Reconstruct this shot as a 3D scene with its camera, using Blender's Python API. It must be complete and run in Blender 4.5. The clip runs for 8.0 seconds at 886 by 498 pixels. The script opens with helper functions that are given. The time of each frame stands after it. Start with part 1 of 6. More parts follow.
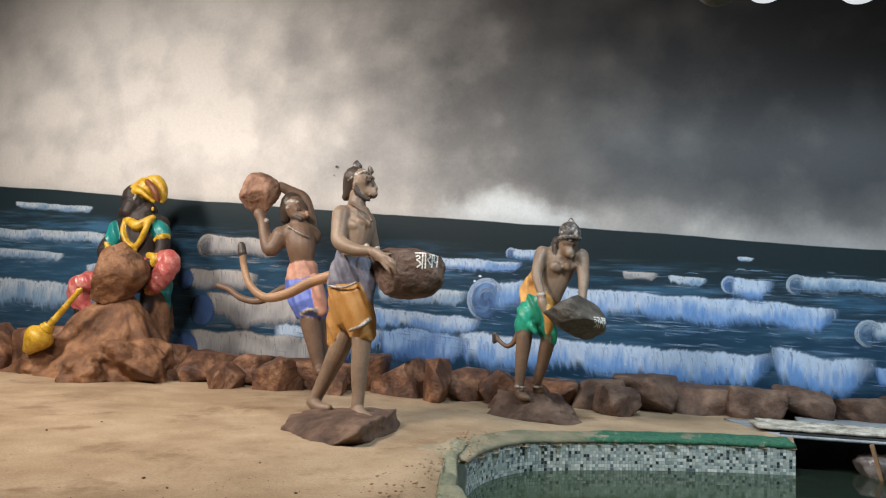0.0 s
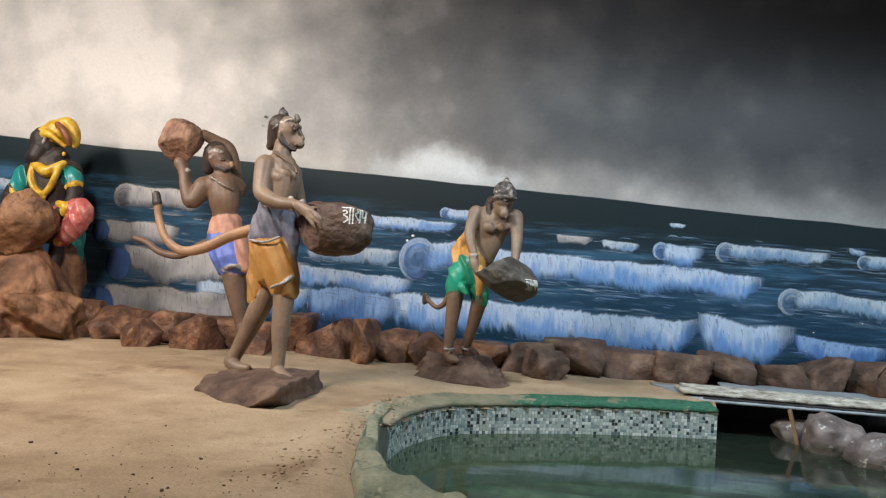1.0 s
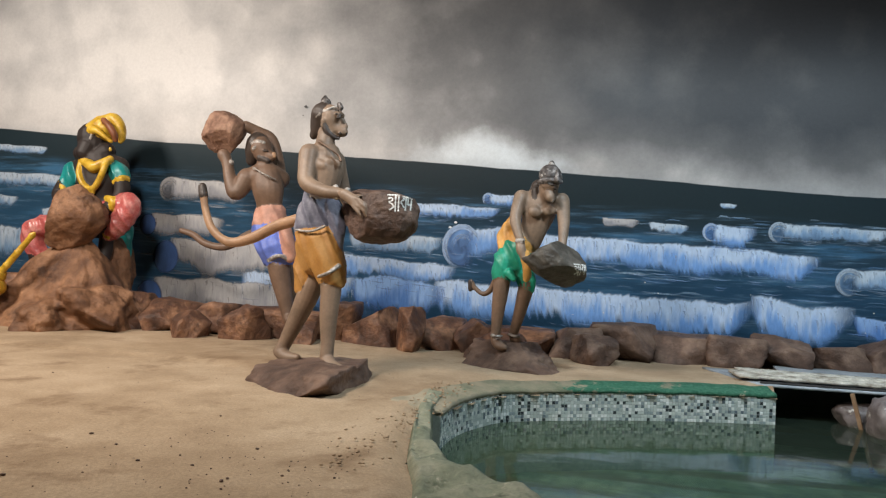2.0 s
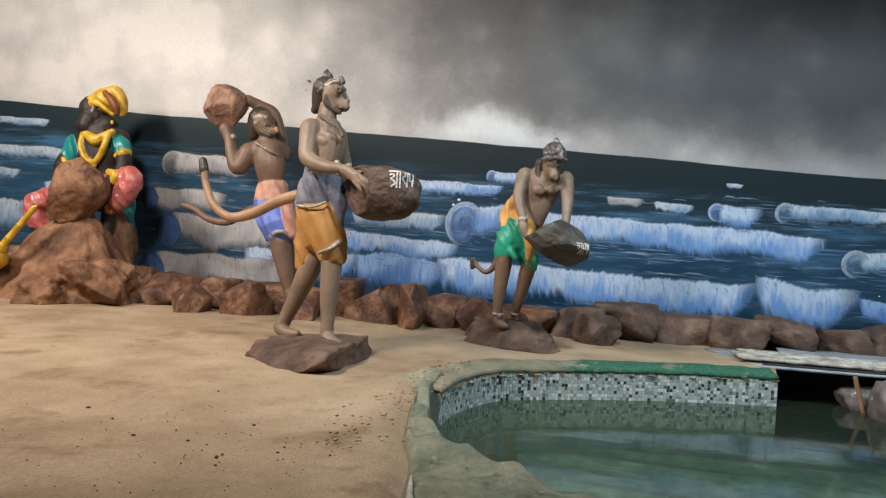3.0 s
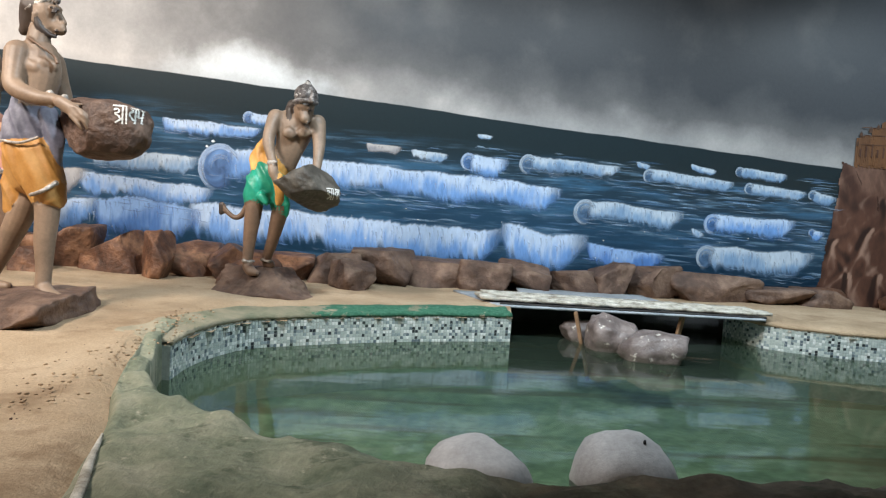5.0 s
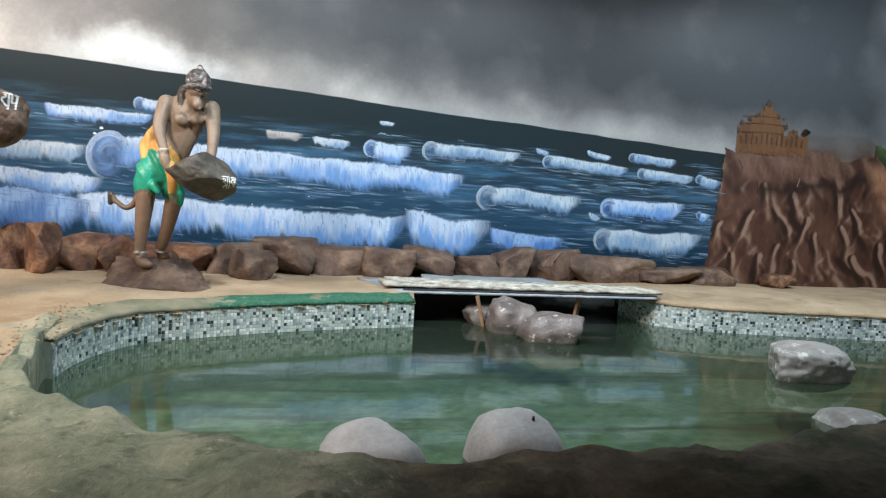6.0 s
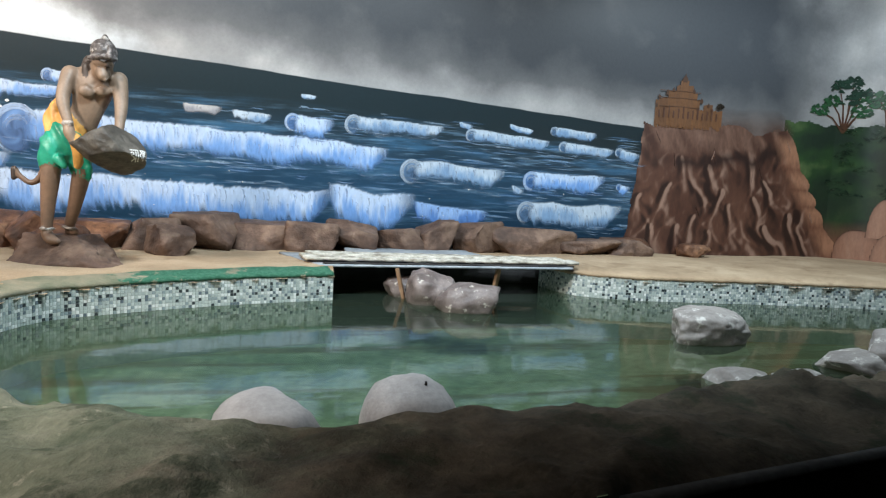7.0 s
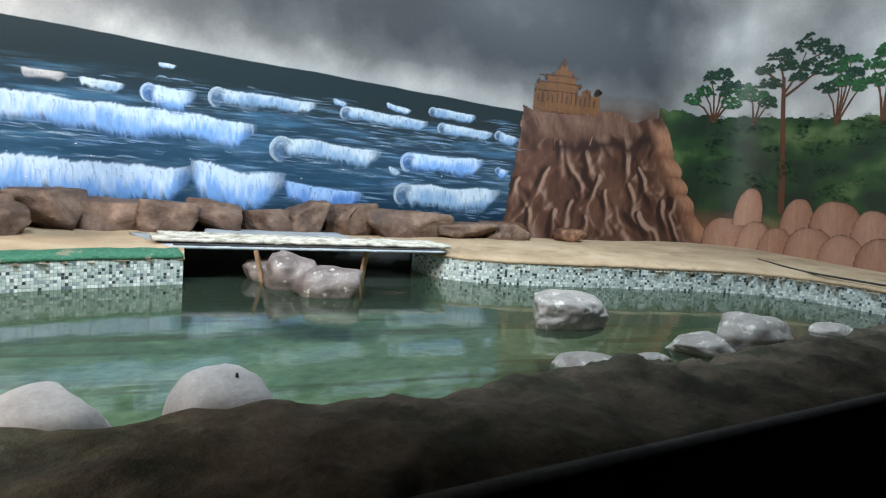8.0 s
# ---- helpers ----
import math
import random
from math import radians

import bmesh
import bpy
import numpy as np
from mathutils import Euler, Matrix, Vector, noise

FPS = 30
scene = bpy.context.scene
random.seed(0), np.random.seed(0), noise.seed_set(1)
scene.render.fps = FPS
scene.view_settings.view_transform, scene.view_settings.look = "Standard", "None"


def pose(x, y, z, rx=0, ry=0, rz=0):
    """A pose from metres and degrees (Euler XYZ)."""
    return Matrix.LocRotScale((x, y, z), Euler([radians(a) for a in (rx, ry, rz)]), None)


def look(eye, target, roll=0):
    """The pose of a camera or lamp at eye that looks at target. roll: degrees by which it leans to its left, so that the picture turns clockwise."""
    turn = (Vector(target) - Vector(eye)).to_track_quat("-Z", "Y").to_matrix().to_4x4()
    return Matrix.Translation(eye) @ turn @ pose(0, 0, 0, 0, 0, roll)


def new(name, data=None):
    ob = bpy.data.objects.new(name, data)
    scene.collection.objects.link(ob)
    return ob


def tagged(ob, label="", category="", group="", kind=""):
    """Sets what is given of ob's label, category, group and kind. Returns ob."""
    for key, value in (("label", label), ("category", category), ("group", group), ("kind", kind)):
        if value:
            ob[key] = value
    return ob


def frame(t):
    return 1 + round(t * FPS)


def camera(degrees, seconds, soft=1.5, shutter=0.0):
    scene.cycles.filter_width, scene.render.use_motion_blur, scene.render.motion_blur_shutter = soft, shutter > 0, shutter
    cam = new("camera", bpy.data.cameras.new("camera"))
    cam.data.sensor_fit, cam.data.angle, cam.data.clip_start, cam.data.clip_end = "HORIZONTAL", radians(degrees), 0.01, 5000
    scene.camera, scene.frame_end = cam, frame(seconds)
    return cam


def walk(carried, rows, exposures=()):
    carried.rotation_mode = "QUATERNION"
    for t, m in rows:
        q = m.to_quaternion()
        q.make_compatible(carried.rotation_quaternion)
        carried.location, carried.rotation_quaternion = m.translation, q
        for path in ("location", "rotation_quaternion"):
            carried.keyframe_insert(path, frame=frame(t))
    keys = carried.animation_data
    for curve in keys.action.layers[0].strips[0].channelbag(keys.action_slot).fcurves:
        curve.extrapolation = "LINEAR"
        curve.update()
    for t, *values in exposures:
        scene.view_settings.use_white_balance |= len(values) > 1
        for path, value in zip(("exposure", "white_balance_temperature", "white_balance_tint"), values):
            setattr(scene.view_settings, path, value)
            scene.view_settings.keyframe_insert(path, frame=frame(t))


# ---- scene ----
cam = camera(63.5, 8.0, soft=1.2)
PATH = [
    (0, (0.751, -1.955, 1.139), (0.218, -0.035, 1.311), 2.3),
    (0.5, (0.702, -1.826, 1.135), (0.284, 0.126, 1.256), 3.3),
    (1, (0.758, -1.728, 1.118), (0.397, 0.238, 1.195), 3.6),
    (1.5, (0.734, -1.696, 1.131), (0.396, 0.275, 1.171), 2.9),
    (2, (0.68, -1.676, 1.109), (0.219, 0.27, 1.145), 2.5),
    (2.2, (0.673, -1.672, 1.098), (0.146, 0.257, 1.13), 2.6),
    (3.3, (0.73, -1.607, 1.114), (0.32, 0.349, 1.063), 3.5),
    (3.5, (0.772, -1.594, 1.092), (0.418, 0.373, 1.028), 3.7),
    (4, (0.821, -1.577, 1.096), (0.616, 0.408, 0.97), 3.8),
    (4.5, (0.89, -1.556, 1.11), (0.841, 0.437, 0.958), 4.2),
    (5, (0.965, -1.564, 1.113), (1.088, 0.428, 0.975), 3.9),
    (6.5, (1.129, -1.655, 1.115), (1.565, 0.288, 0.929), 3.1),
    (7, (1.266, -1.71, 1.108), (1.779, 0.211, 0.891), 3.1),
    (7.5, (1.454, -1.686, 1.103), (2.117, 0.186, 0.869), 4.2),
    (8, (1.671, -1.606, 1.087), (2.429, 0.229, 0.844), 4.4),
]
walk(cam, [(t, look(eye, target, roll)) for t, eye, target, roll in PATH], [(0, -0.42), (1.0, -0.44), (2.0, -0.48), (3.5, -0.36), (4.5, -0.04), (5.0, 0.05), (6.5, 0.18), (7.2, 0.31), (8.0, 0.52)])

# ---------------------------------------------------------------- world and lamps
world = bpy.data.worlds.new("world")
scene.world = world
world.use_nodes = True
world.node_tree.nodes["Background"].inputs[0].default_value = (0.55, 0.62, 0.7, 1)
world.node_tree.nodes["Background"].inputs[1].default_value = 0.05


def spot(name, eye, target, watts, colour, size, degrees=110, blend=0.9):
    data = bpy.data.lights.new(name, "SPOT")
    data.energy, data.color, data.shadow_soft_size = watts, colour, size
    data.spot_size, data.spot_blend = radians(degrees), blend
    ob = new(name, data)
    ob.matrix_world = look(eye, target)
    return ob


WARM, COOL = (1.0, 0.89, 0.79), (0.76, 0.905, 1.0)
spot("warm_flood_far", (-6.2, 1.3, 4.3), (-4.4, 5.6, 2.3), 1450, WARM, 0.65, 140, 1.0)
spot("warm_flood_near", (-2.6, 0.2, 4.2), (-1.9, 3.5, 0.8), 1180, WARM, 0.40, 136, 1.0)
spot("cool_flood_west", (0.9, 2.0, 4.1), (0.7, 4.2, 0.2), 560, COOL, 0.15, 136, 1.0)
spot("cool_flood_mid", (3.3, 2.4, 4.1), (3.3, 4.4, 0.0), 575, COOL, 0.15, 122, 1.0)
spot("cool_flood_east", (6.2, 2.8, 4.1), (7.2, 5.0, 0.4), 600, COOL, 0.15, 136, 1.0)

# ---------------------------------------------------------------- materials


def tree_of(name):
    m = bpy.data.materials.new(name)
    m.use_nodes = True
    return m, m.node_tree.nodes, m.node_tree.links, m.node_tree.nodes["Principled BSDF"]


def noise_node(nodes, links, scale, detail=5, rough=0.6, stretch=None, coord="Object"):
    tc = nodes.new("ShaderNodeTexCoord")
    n = nodes.new("ShaderNodeTexNoise")
    n.inputs["Scale"].default_value, n.inputs["Detail"].default_value, n.inputs["Roughness"].default_value = scale, detail, rough
    if stretch:
        mp = nodes.new("ShaderNodeMapping")
        mp.inputs["Scale"].default_value = stretch
        links.new(tc.outputs[coord], mp.inputs[0])
        links.new(mp.outputs[0], n.inputs["Vector"])
    else:
        links.new(tc.outputs[coord], n.inputs["Vector"])
    return n


def ramp_node(nodes, links, source, stops):
    r = nodes.new("ShaderNodeValToRGB")
    e = r.color_ramp.elements
    while len(e) < len(stops):
        e.new(0.5)
    for el, (p, c) in zip(e, stops):
        el.position, el.color = p, (*c, 1)
    if source is not None:
        links.new(source, r.inputs[0])
    return r


def mix_node(nodes, links, fac, a, b, how="MIX"):
    m = nodes.new("ShaderNodeMix")
    m.data_type, m.blend_type = "RGBA", how
    for socket, v in ((m.inputs[0], fac), (m.inputs[6], a), (m.inputs[7], b)):
        if isinstance(v, (int, float)):
            socket.default_value = v
        elif isinstance(v, tuple):
            socket.default_value = (*v, 1)
        else:
            links.new(v, socket)
    return m.outputs[2]


def math_node(nodes, links, op, a, b=0.0, c=0.0):
    m = nodes.new("ShaderNodeMath")
    m.operation = op
    for socket, v in zip(m.inputs, (a, b, c)):
        if isinstance(v, (int, float)):
            socket.default_value = v
        else:
            links.new(v, socket)
    return m.outputs[0]


def step_node(nodes, links, v, lo, hi):
    m = nodes.new("ShaderNodeMapRange")
    m.interpolation_type = "SMOOTHSTEP"
    links.new(v, m.inputs[0])
    m.inputs[1].default_value, m.inputs[2].default_value = lo, hi
    return m.outputs[0]


def bump_node(nodes, links, bsdf, height, strength, distance):
    b = nodes.new("ShaderNodeBump")
    b.inputs["Strength"].default_value, b.inputs["Distance"].default_value = strength, distance
    links.new(height, b.inputs["Height"])
    links.new(b.outputs[0], bsdf.inputs["Normal"])


def surface(name, dark, mid, light, scale=4.0, fine=40.0, rough=0.85, bump=0.4, depth=0.01, metal=0.0, fleck=None, fleck_at=0.72, stain=None, stain_at=0.55, stain_scale=3.0, grainy=0.6, earth=None):
    """Two-scale mottled surface: broad patches, fine grain, relief, and optional flecks of worn paint."""
    m, nodes, links, bsdf = tree_of(name)
    n1 = noise_node(nodes, links, scale, 6, 0.62)
    n2 = noise_node(nodes, links, fine, 4, 0.7)
    broad = ramp_node(nodes, links, n1.outputs[0], [(0.34, dark), (0.5, mid), (0.66, light)])
    grain = ramp_node(nodes, links, n2.outputs[0], [(0.3, (0.62, 0.62, 0.62)), (0.7, (1.25, 1.25, 1.25))])
    colour = mix_node(nodes, links, grainy, broad.outputs[0], grain.outputs[0], "MULTIPLY")
    if fleck:
        n3 = noise_node(nodes, links, scale * 2.7, 8, 0.7)
        f = step_node(nodes, links, n3.outputs[0], fleck_at - 0.05, fleck_at + 0.03)
        colour = mix_node(nodes, links, f, colour, fleck)
    if earth:
        # bare mossy soil takes over towards the east
        sep = nodes.new("ShaderNodeSeparateXYZ")
        links.new(nodes.new("ShaderNodeTexCoord").outputs["Object"], sep.inputs[0])
        n5 = noise_node(nodes, links, 2.4, 7, 0.68)
        reach = math_node(nodes, links, "ADD", sep.outputs[0], math_node(nodes, links, "MULTIPLY_ADD", n5.outputs[0], 2.4, -1.2))
        soil = ramp_node(nodes, links, n1.outputs[0], [(0.36, earth[0]), (0.64, earth[1])]).outputs[0]
        colour = mix_node(nodes, links, step_node(nodes, links, reach, 0.9, 1.7), colour, mix_node(nodes, links, grainy, soil, grain.outputs[0], "MULTIPLY"))
    if stain:
        n4 = noise_node(nodes, links, stain_scale, 7, 0.66)
        colour = mix_node(nodes, links, math_node(nodes, links, "MULTIPLY", step_node(nodes, links, n4.outputs[0], stain_at - 0.06, stain_at + 0.08), 0.8), colour, stain)
    links.new(colour, bsdf.inputs["Base Color"])
    bsdf.inputs["Roughness"].default_value, bsdf.inputs["Metallic"].default_value = rough, metal
    both = math_node(nodes, links, "ADD", n1.outputs[0], n2.outputs[0])
    bump_node(nodes, links, bsdf, both, bump, depth)
    return m


def mural_material():
    """Painted plaster: a stormy sky over a dark sea whose rim falls gently to the east."""
    m, nodes, links, bsdf = tree_of("mural_paint")
    tc = nodes.new("ShaderNodeTexCoord")
    sep = nodes.new("ShaderNodeSeparateXYZ")
    links.new(tc.outputs["Object"], sep.inputs[0])
    x, z = sep.outputs[0], sep.outputs[2]
    wob = noise_node(nodes, links, 1.3, 4, 0.5)
    line = math_node(nodes, links, "MULTIPLY_ADD", x, -0.066, 2.10)
    line = math_node(nodes, links, "ADD", line, math_node(nodes, links, "MULTIPLY_ADD", wob.outputs[0], 0.05, -0.025))
    high = math_node(nodes, links, "SUBTRACT", z, line)
    sea_mask = step_node(nodes, links, high, 0.006, -0.006)
    # sky
    c1 = noise_node(nodes, links, 0.55, 7, 0.58, (1, 1, 1.5))
    c2 = noise_node(nodes, links, 2.2, 6, 0.6)
    puff = nodes.new("ShaderNodeTexVoronoi")
    puff.feature = "SMOOTH_F1"
    puff.inputs["Scale"].default_value = 2.1
    warp = mix_node(nodes, links, 0.12, tc.outputs["Object"], c2.outputs[1], "ADD")
    links.new(warp, puff.inputs["Vector"])
    storm = step_node(nodes, links, high, -0.35, 0.85)
    east = step_node(nodes, links, x, -5.2, 2.4)
    far = step_node(nodes, links, x, 8.7, 7.0)
    gloom = math_node(nodes, links, "MULTIPLY", math_node(nodes, links, "MULTIPLY", storm, east), math_node(nodes, links, "MULTIPLY_ADD", far, 0.8, 0.2))
    broken = math_node(nodes, links, "MULTIPLY_ADD", c1.outputs[0], 1.5, -0.75)
    gloom = math_node(nodes, links, "ADD", gloom, math_node(nodes, links, "MULTIPLY", broken, 0.30))
    gloom = math_node(nodes, links, "ADD", gloom, math_node(nodes, links, "MULTIPLY_ADD", puff.outputs[0], 0.42, -0.15))
    gloom = math_node(nodes, links, "ADD", gloom, math_node(nodes, links, "MULTIPLY_ADD", c2.outputs[0], 0.42, -0.21))
    sky = ramp_node(nodes, links, gloom, [(0.0, (0.66, 0.648, 0.635)), (0.3, (0.38, 0.382, 0.388)), (0.65, (0.145, 0.150, 0.158)), (1.0, (0.062, 0.069, 0.080))]).outputs[0]
    # white break in the clouds just over the sea
    dx = math_node(nodes, links, "MULTIPLY", math_node(nodes, links, "ADD", x, 0.70), 1.0)
    dz = math_node(nodes, links, "MULTIPLY", high, 2.3)
    dist = math_node(nodes, links, "SQRT", math_node(nodes, links, "ADD", math_node(nodes, links, "MULTIPLY", dx, dx), math_node(nodes, links, "MULTIPLY", dz, dz)))
    dist = math_node(nodes, links, "ADD", dist, math_node(nodes, links, "MULTIPLY_ADD", c2.outputs[0], 0.9, -0.45))
    sky = mix_node(nodes, links, step_node(nodes, links, dist, 0.98, 0.40), sky, (0.76, 0.82, 0.86))
    low = step_node(nodes, links, math_node(nodes, links, "ADD", high, math_node(nodes, links, "MULTIPLY", c2.outputs[0], 0.16)), 0.20, 0.06)
    sky = mix_node(nodes, links, math_node(nodes, links, "MULTIPLY", low, 0.30), sky, (0.30, 0.33, 0.36))
    # sea
    s1 = noise_node(nodes, links, 2.2, 6, 0.6, (0.4, 1, 3.6))
    s2 = noise_node(nodes, links, 6.0, 5, 0.68, (0.30, 1, 4.2))
    s3 = noise_node(nodes, links, 3.4, 5, 0.62, (0.45, 1, 3.0))
    deep = step_node(nodes, links, high, -0.22, -1.15)
    tone = mix_node(nodes, links, deep, (0.012, 0.027, 0.036), (0.026, 0.092, 0.180))
    calm = step_node(nodes, links, high, -0.24, -0.46)
    tone = mix_node(nodes, links, math_node(nodes, links, "MULTIPLY", step_node(nodes, links, s1.outputs[0], 0.47, 0.70), calm), tone, (0.050, 0.160, 0.300))
    light = math_node(nodes, links, "MULTIPLY", step_node(nodes, links, s2.outputs[0], 0.50, 0.72), calm)
    light = math_node(nodes, links, "MULTIPLY", light, math_node(nodes, links, "MULTIPLY_ADD", step_node(nodes, links, x, 0.5, 4.0), 0.55, 0.35))
    tone = mix_node(nodes, links, light, tone, (0.20, 0.37, 0.56))
    glint = math_node(nodes, links, "MULTIPLY", step_node(nodes, links, s3.outputs[0], 0.60, 0.74), step_node(nodes, links, x, 1.0, 4.6))
    tone = mix_node(nodes, links, math_node(nodes, links, "MULTIPLY", math_node(nodes, links, "MULTIPLY", glint, calm), 0.7), tone, (0.26, 0.42, 0.58))
    grime = noise_node(nodes, links, 26, 5, 0.7)
    colour = mix_node(nodes, links, sea_mask, sky, tone)
    colour = mix_node(nodes, links, 0.35, colour, ramp_node(nodes, links, grime.outputs[0], [(0.3, (0.8, 0.8, 0.8)), (0.7, (1.15, 1.15, 1.15))]).outputs[0], "MULTIPLY")
    links.new(colour, bsdf.inputs["Base Color"])
    bsdf.inputs["Roughness"].default_value = 0.5
    bump_node(nodes, links, bsdf, math_node(nodes, links, "ADD", c2.outputs[0], grime.outputs[0]), 0.25, 0.006)
    return m


def stroke_material():
    m, nodes, links, bsdf = tree_of("brushed_paint")
    a = nodes.new("ShaderNodeAttribute")
    a.attribute_name = "paint"
    n = noise_node(nodes, links, 30, 4, 0.7, (1, 1, 0.4))
    g = ramp_node(nodes, links, n.outputs[0], [(0.3, (0.72, 0.72, 0.74)), (0.7, (1.15, 1.15, 1.12))])
    links.new(mix_node(nodes, links, 0.6, a.outputs[0], g.outputs[0], "MULTIPLY"), bsdf.inputs["Base Color"])
    links.new(a.outputs["Alpha"], bsdf.inputs["Alpha"])
    bsdf.inputs["Roughness"].default_value = 0.5
    bump_node(nodes, links, bsdf, n.outputs[0], 0.2, 0.003)
    return m


def mosaic_material(name, island):
    m, nodes, links, bsdf = tree_of(name)
    if island:
        src = nodes.new("ShaderNodeNewGeometry").outputs["Random Per Island"]
    else:
        src = nodes.new("ShaderNodeObjectInfo").outputs["Random"]
    r = ramp_node(nodes, links, src, [(0.0, (0.045, 0.052, 0.058)), (0.06, (0.14, 0.175, 0.20)), (0.13, (0.29, 0.35, 0.36)), (0.26, (0.43, 0.49, 0.47)), (0.58, (0.53, 0.58, 0.55)), (0.80, (0.72, 0.75, 0.73))])
    r.color_ramp.interpolation = "CONSTANT"
    n = noise_node(nodes, links, 5, 5, 0.65, coord="Generated" if island else "Object")
    dirt = step_node(nodes, links, n.outputs[0], 0.45, 0.75)
    links.new(mix_node(nodes, links, math_node(nodes, links, "MULTIPLY", dirt, 0.30), r.outputs[0], (0.24, 0.30, 0.23)), bsdf.inputs["Base Color"])
    bsdf.inputs["Roughness"].default_value = 0.25
    return m


def water_material():
    m, nodes, links, bsdf = tree_of("pool_water")
    out = nodes["Material Output"]
    n = noise_node(nodes, links, 2.2, 3, 0.5, (1, 1.6, 1))
    n2 = noise_node(nodes, links, 0.6, 3, 0.5)
    b = nodes.new("ShaderNodeBump")
    b.inputs["Strength"].default_value, b.inputs["Distance"].default_value = 0.10, 0.02
    links.new(n.outputs[0], b.inputs["Height"])
    murk = nodes.new("ShaderNodeBsdfDiffuse")
    links.new(ramp_node(nodes, links, n2.outputs[0], [(0.35, (0.040, 0.060, 0.044)), (0.7, (0.056, 0.080, 0.057))]).outputs[0], murk.inputs[0])
    clear = nodes.new("ShaderNodeBsdfTransparent")
    clear.inputs[0].default_value = (0.68, 0.75, 0.62, 1)
    body = nodes.new("ShaderNodeMixShader")
    body.inputs[0].default_value = 0.36
    links.new(clear.outputs[0], body.inputs[1])
    links.new(murk.outputs[0], body.inputs[2])
    gloss = nodes.new("ShaderNodeBsdfGlossy")
    gloss.inputs["Roughness"].default_value = 0.055
    fres = nodes.new("ShaderNodeFresnel")
    fres.inputs[0].default_value = 1.38
    links.new(b.outputs[0], gloss.inputs["Normal"])
    links.new(b.outputs[0], fres.inputs["Normal"])
    top = nodes.new("ShaderNodeMixShader")
    links.new(fres.outputs[0], top.inputs[0])
    links.new(body.outputs[0], top.inputs[1])
    links.new(gloss.outputs[0], top.inputs[2])
    links.new(top.outputs[0], out.inputs[0])
    return m


MURAL, STROKE = mural_material(), stroke_material()
SAND = surface("sand", (0.325, 0.228, 0.14), (0.42, 0.305, 0.194), (0.50, 0.375, 0.25), 1.6, 75, 0.95, 0.7, 0.014, stain=(0.25, 0.165, 0.095), stain_at=0.60, stain_scale=2.3)
ROCK = surface("brown_rock", (0.055, 0.031, 0.022), (0.112, 0.066, 0.046), (0.215, 0.138, 0.098), 3.4, 13, 0.7, 0.7, 0.03, stain=(0.19, 0.13, 0.09), stain_at=0.64, stain_scale=5.0, grainy=0.4)
ROCK_RED = surface("red_brown_rock", (0.045, 0.020, 0.012), (0.125, 0.056, 0.030), (0.32, 0.165, 0.09), 3.2, 13, 0.62, 0.7, 0.03, stain=(0.040, 0.019, 0.013), stain_at=0.62, stain_scale=4.2, grainy=0.4)
STONE_DARK = surface("dark_carved_stone", (0.045, 0.026, 0.019), (0.090, 0.052, 0.037), (0.16, 0.10, 0.072), 5.0, 20, 0.6, 0.7, 0.02, grainy=0.4)
STONE_GREY = surface("dull_grey_stone", (0.040, 0.034, 0.028), (0.080, 0.069, 0.056), (0.15, 0.132, 0.11), 5.0, 22, 0.6, 0.7, 0.015, grainy=0.4)
GREY_STONE = surface("grey_boulder", (0.31, 0.285, 0.275), (0.42, 0.39, 0.38), (0.50, 0.47, 0.46), 3.2, 45, 0.6, 0.5, 0.006, fleck=(0.58, 0.54, 0.50), fleck_at=0.70, stain=(0.23, 0.20, 0.185), stain_at=0.63, stain_scale=2.6, grainy=0.4)
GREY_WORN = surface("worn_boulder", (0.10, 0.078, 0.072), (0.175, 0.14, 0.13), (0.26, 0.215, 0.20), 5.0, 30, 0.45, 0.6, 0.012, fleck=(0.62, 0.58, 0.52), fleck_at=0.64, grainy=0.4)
RIM = surface("mossy_cement", (0.135, 0.158, 0.105), (0.225, 0.236, 0.162), (0.325, 0.315, 0.23), 3.2, 30, 0.92, 0.7, 0.02, fleck=(0.44, 0.41, 0.31), fleck_at=0.64, stain=(0.050, 0.066, 0.036), stain_at=0.58, stain_scale=4.5, earth=((0.060, 0.052, 0.036), (0.20, 0.158, 0.112)))
GROUT = surface("grout", (0.36, 0.41, 0.37), (0.46, 0.51, 0.48), (0.53, 0.56, 0.53), 4.0, 40, 0.85, 0.3, 0.004)
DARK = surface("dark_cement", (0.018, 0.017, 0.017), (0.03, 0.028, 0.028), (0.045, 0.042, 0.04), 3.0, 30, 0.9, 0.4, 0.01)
CEILING = surface("grey_plaster", (0.10, 0.10, 0.10), (0.14, 0.14, 0.14), (0.18, 0.18, 0.175), 2.0, 30, 0.9, 0.3, 0.005)
WHITE_WOOD = surface("chalky_board", (0.20, 0.17, 0.13), (0.50, 0.47, 0.40), (0.68, 0.65, 0.58), 9.0, 50, 0.9, 0.8, 0.012)
BLUE_SHEET = surface("grey_blue_sheet", (0.22, 0.25, 0.28), (0.30, 0.335, 0.37), (0.40, 0.43, 0.46), 3.0, 40, 0.55, 0.3, 0.004)
WOOD = surface("raw_timber", (0.16, 0.085, 0.045), (0.26, 0.15, 0.08), (0.36, 0.23, 0.13), 6.0, 50, 0.8, 0.5, 0.006)


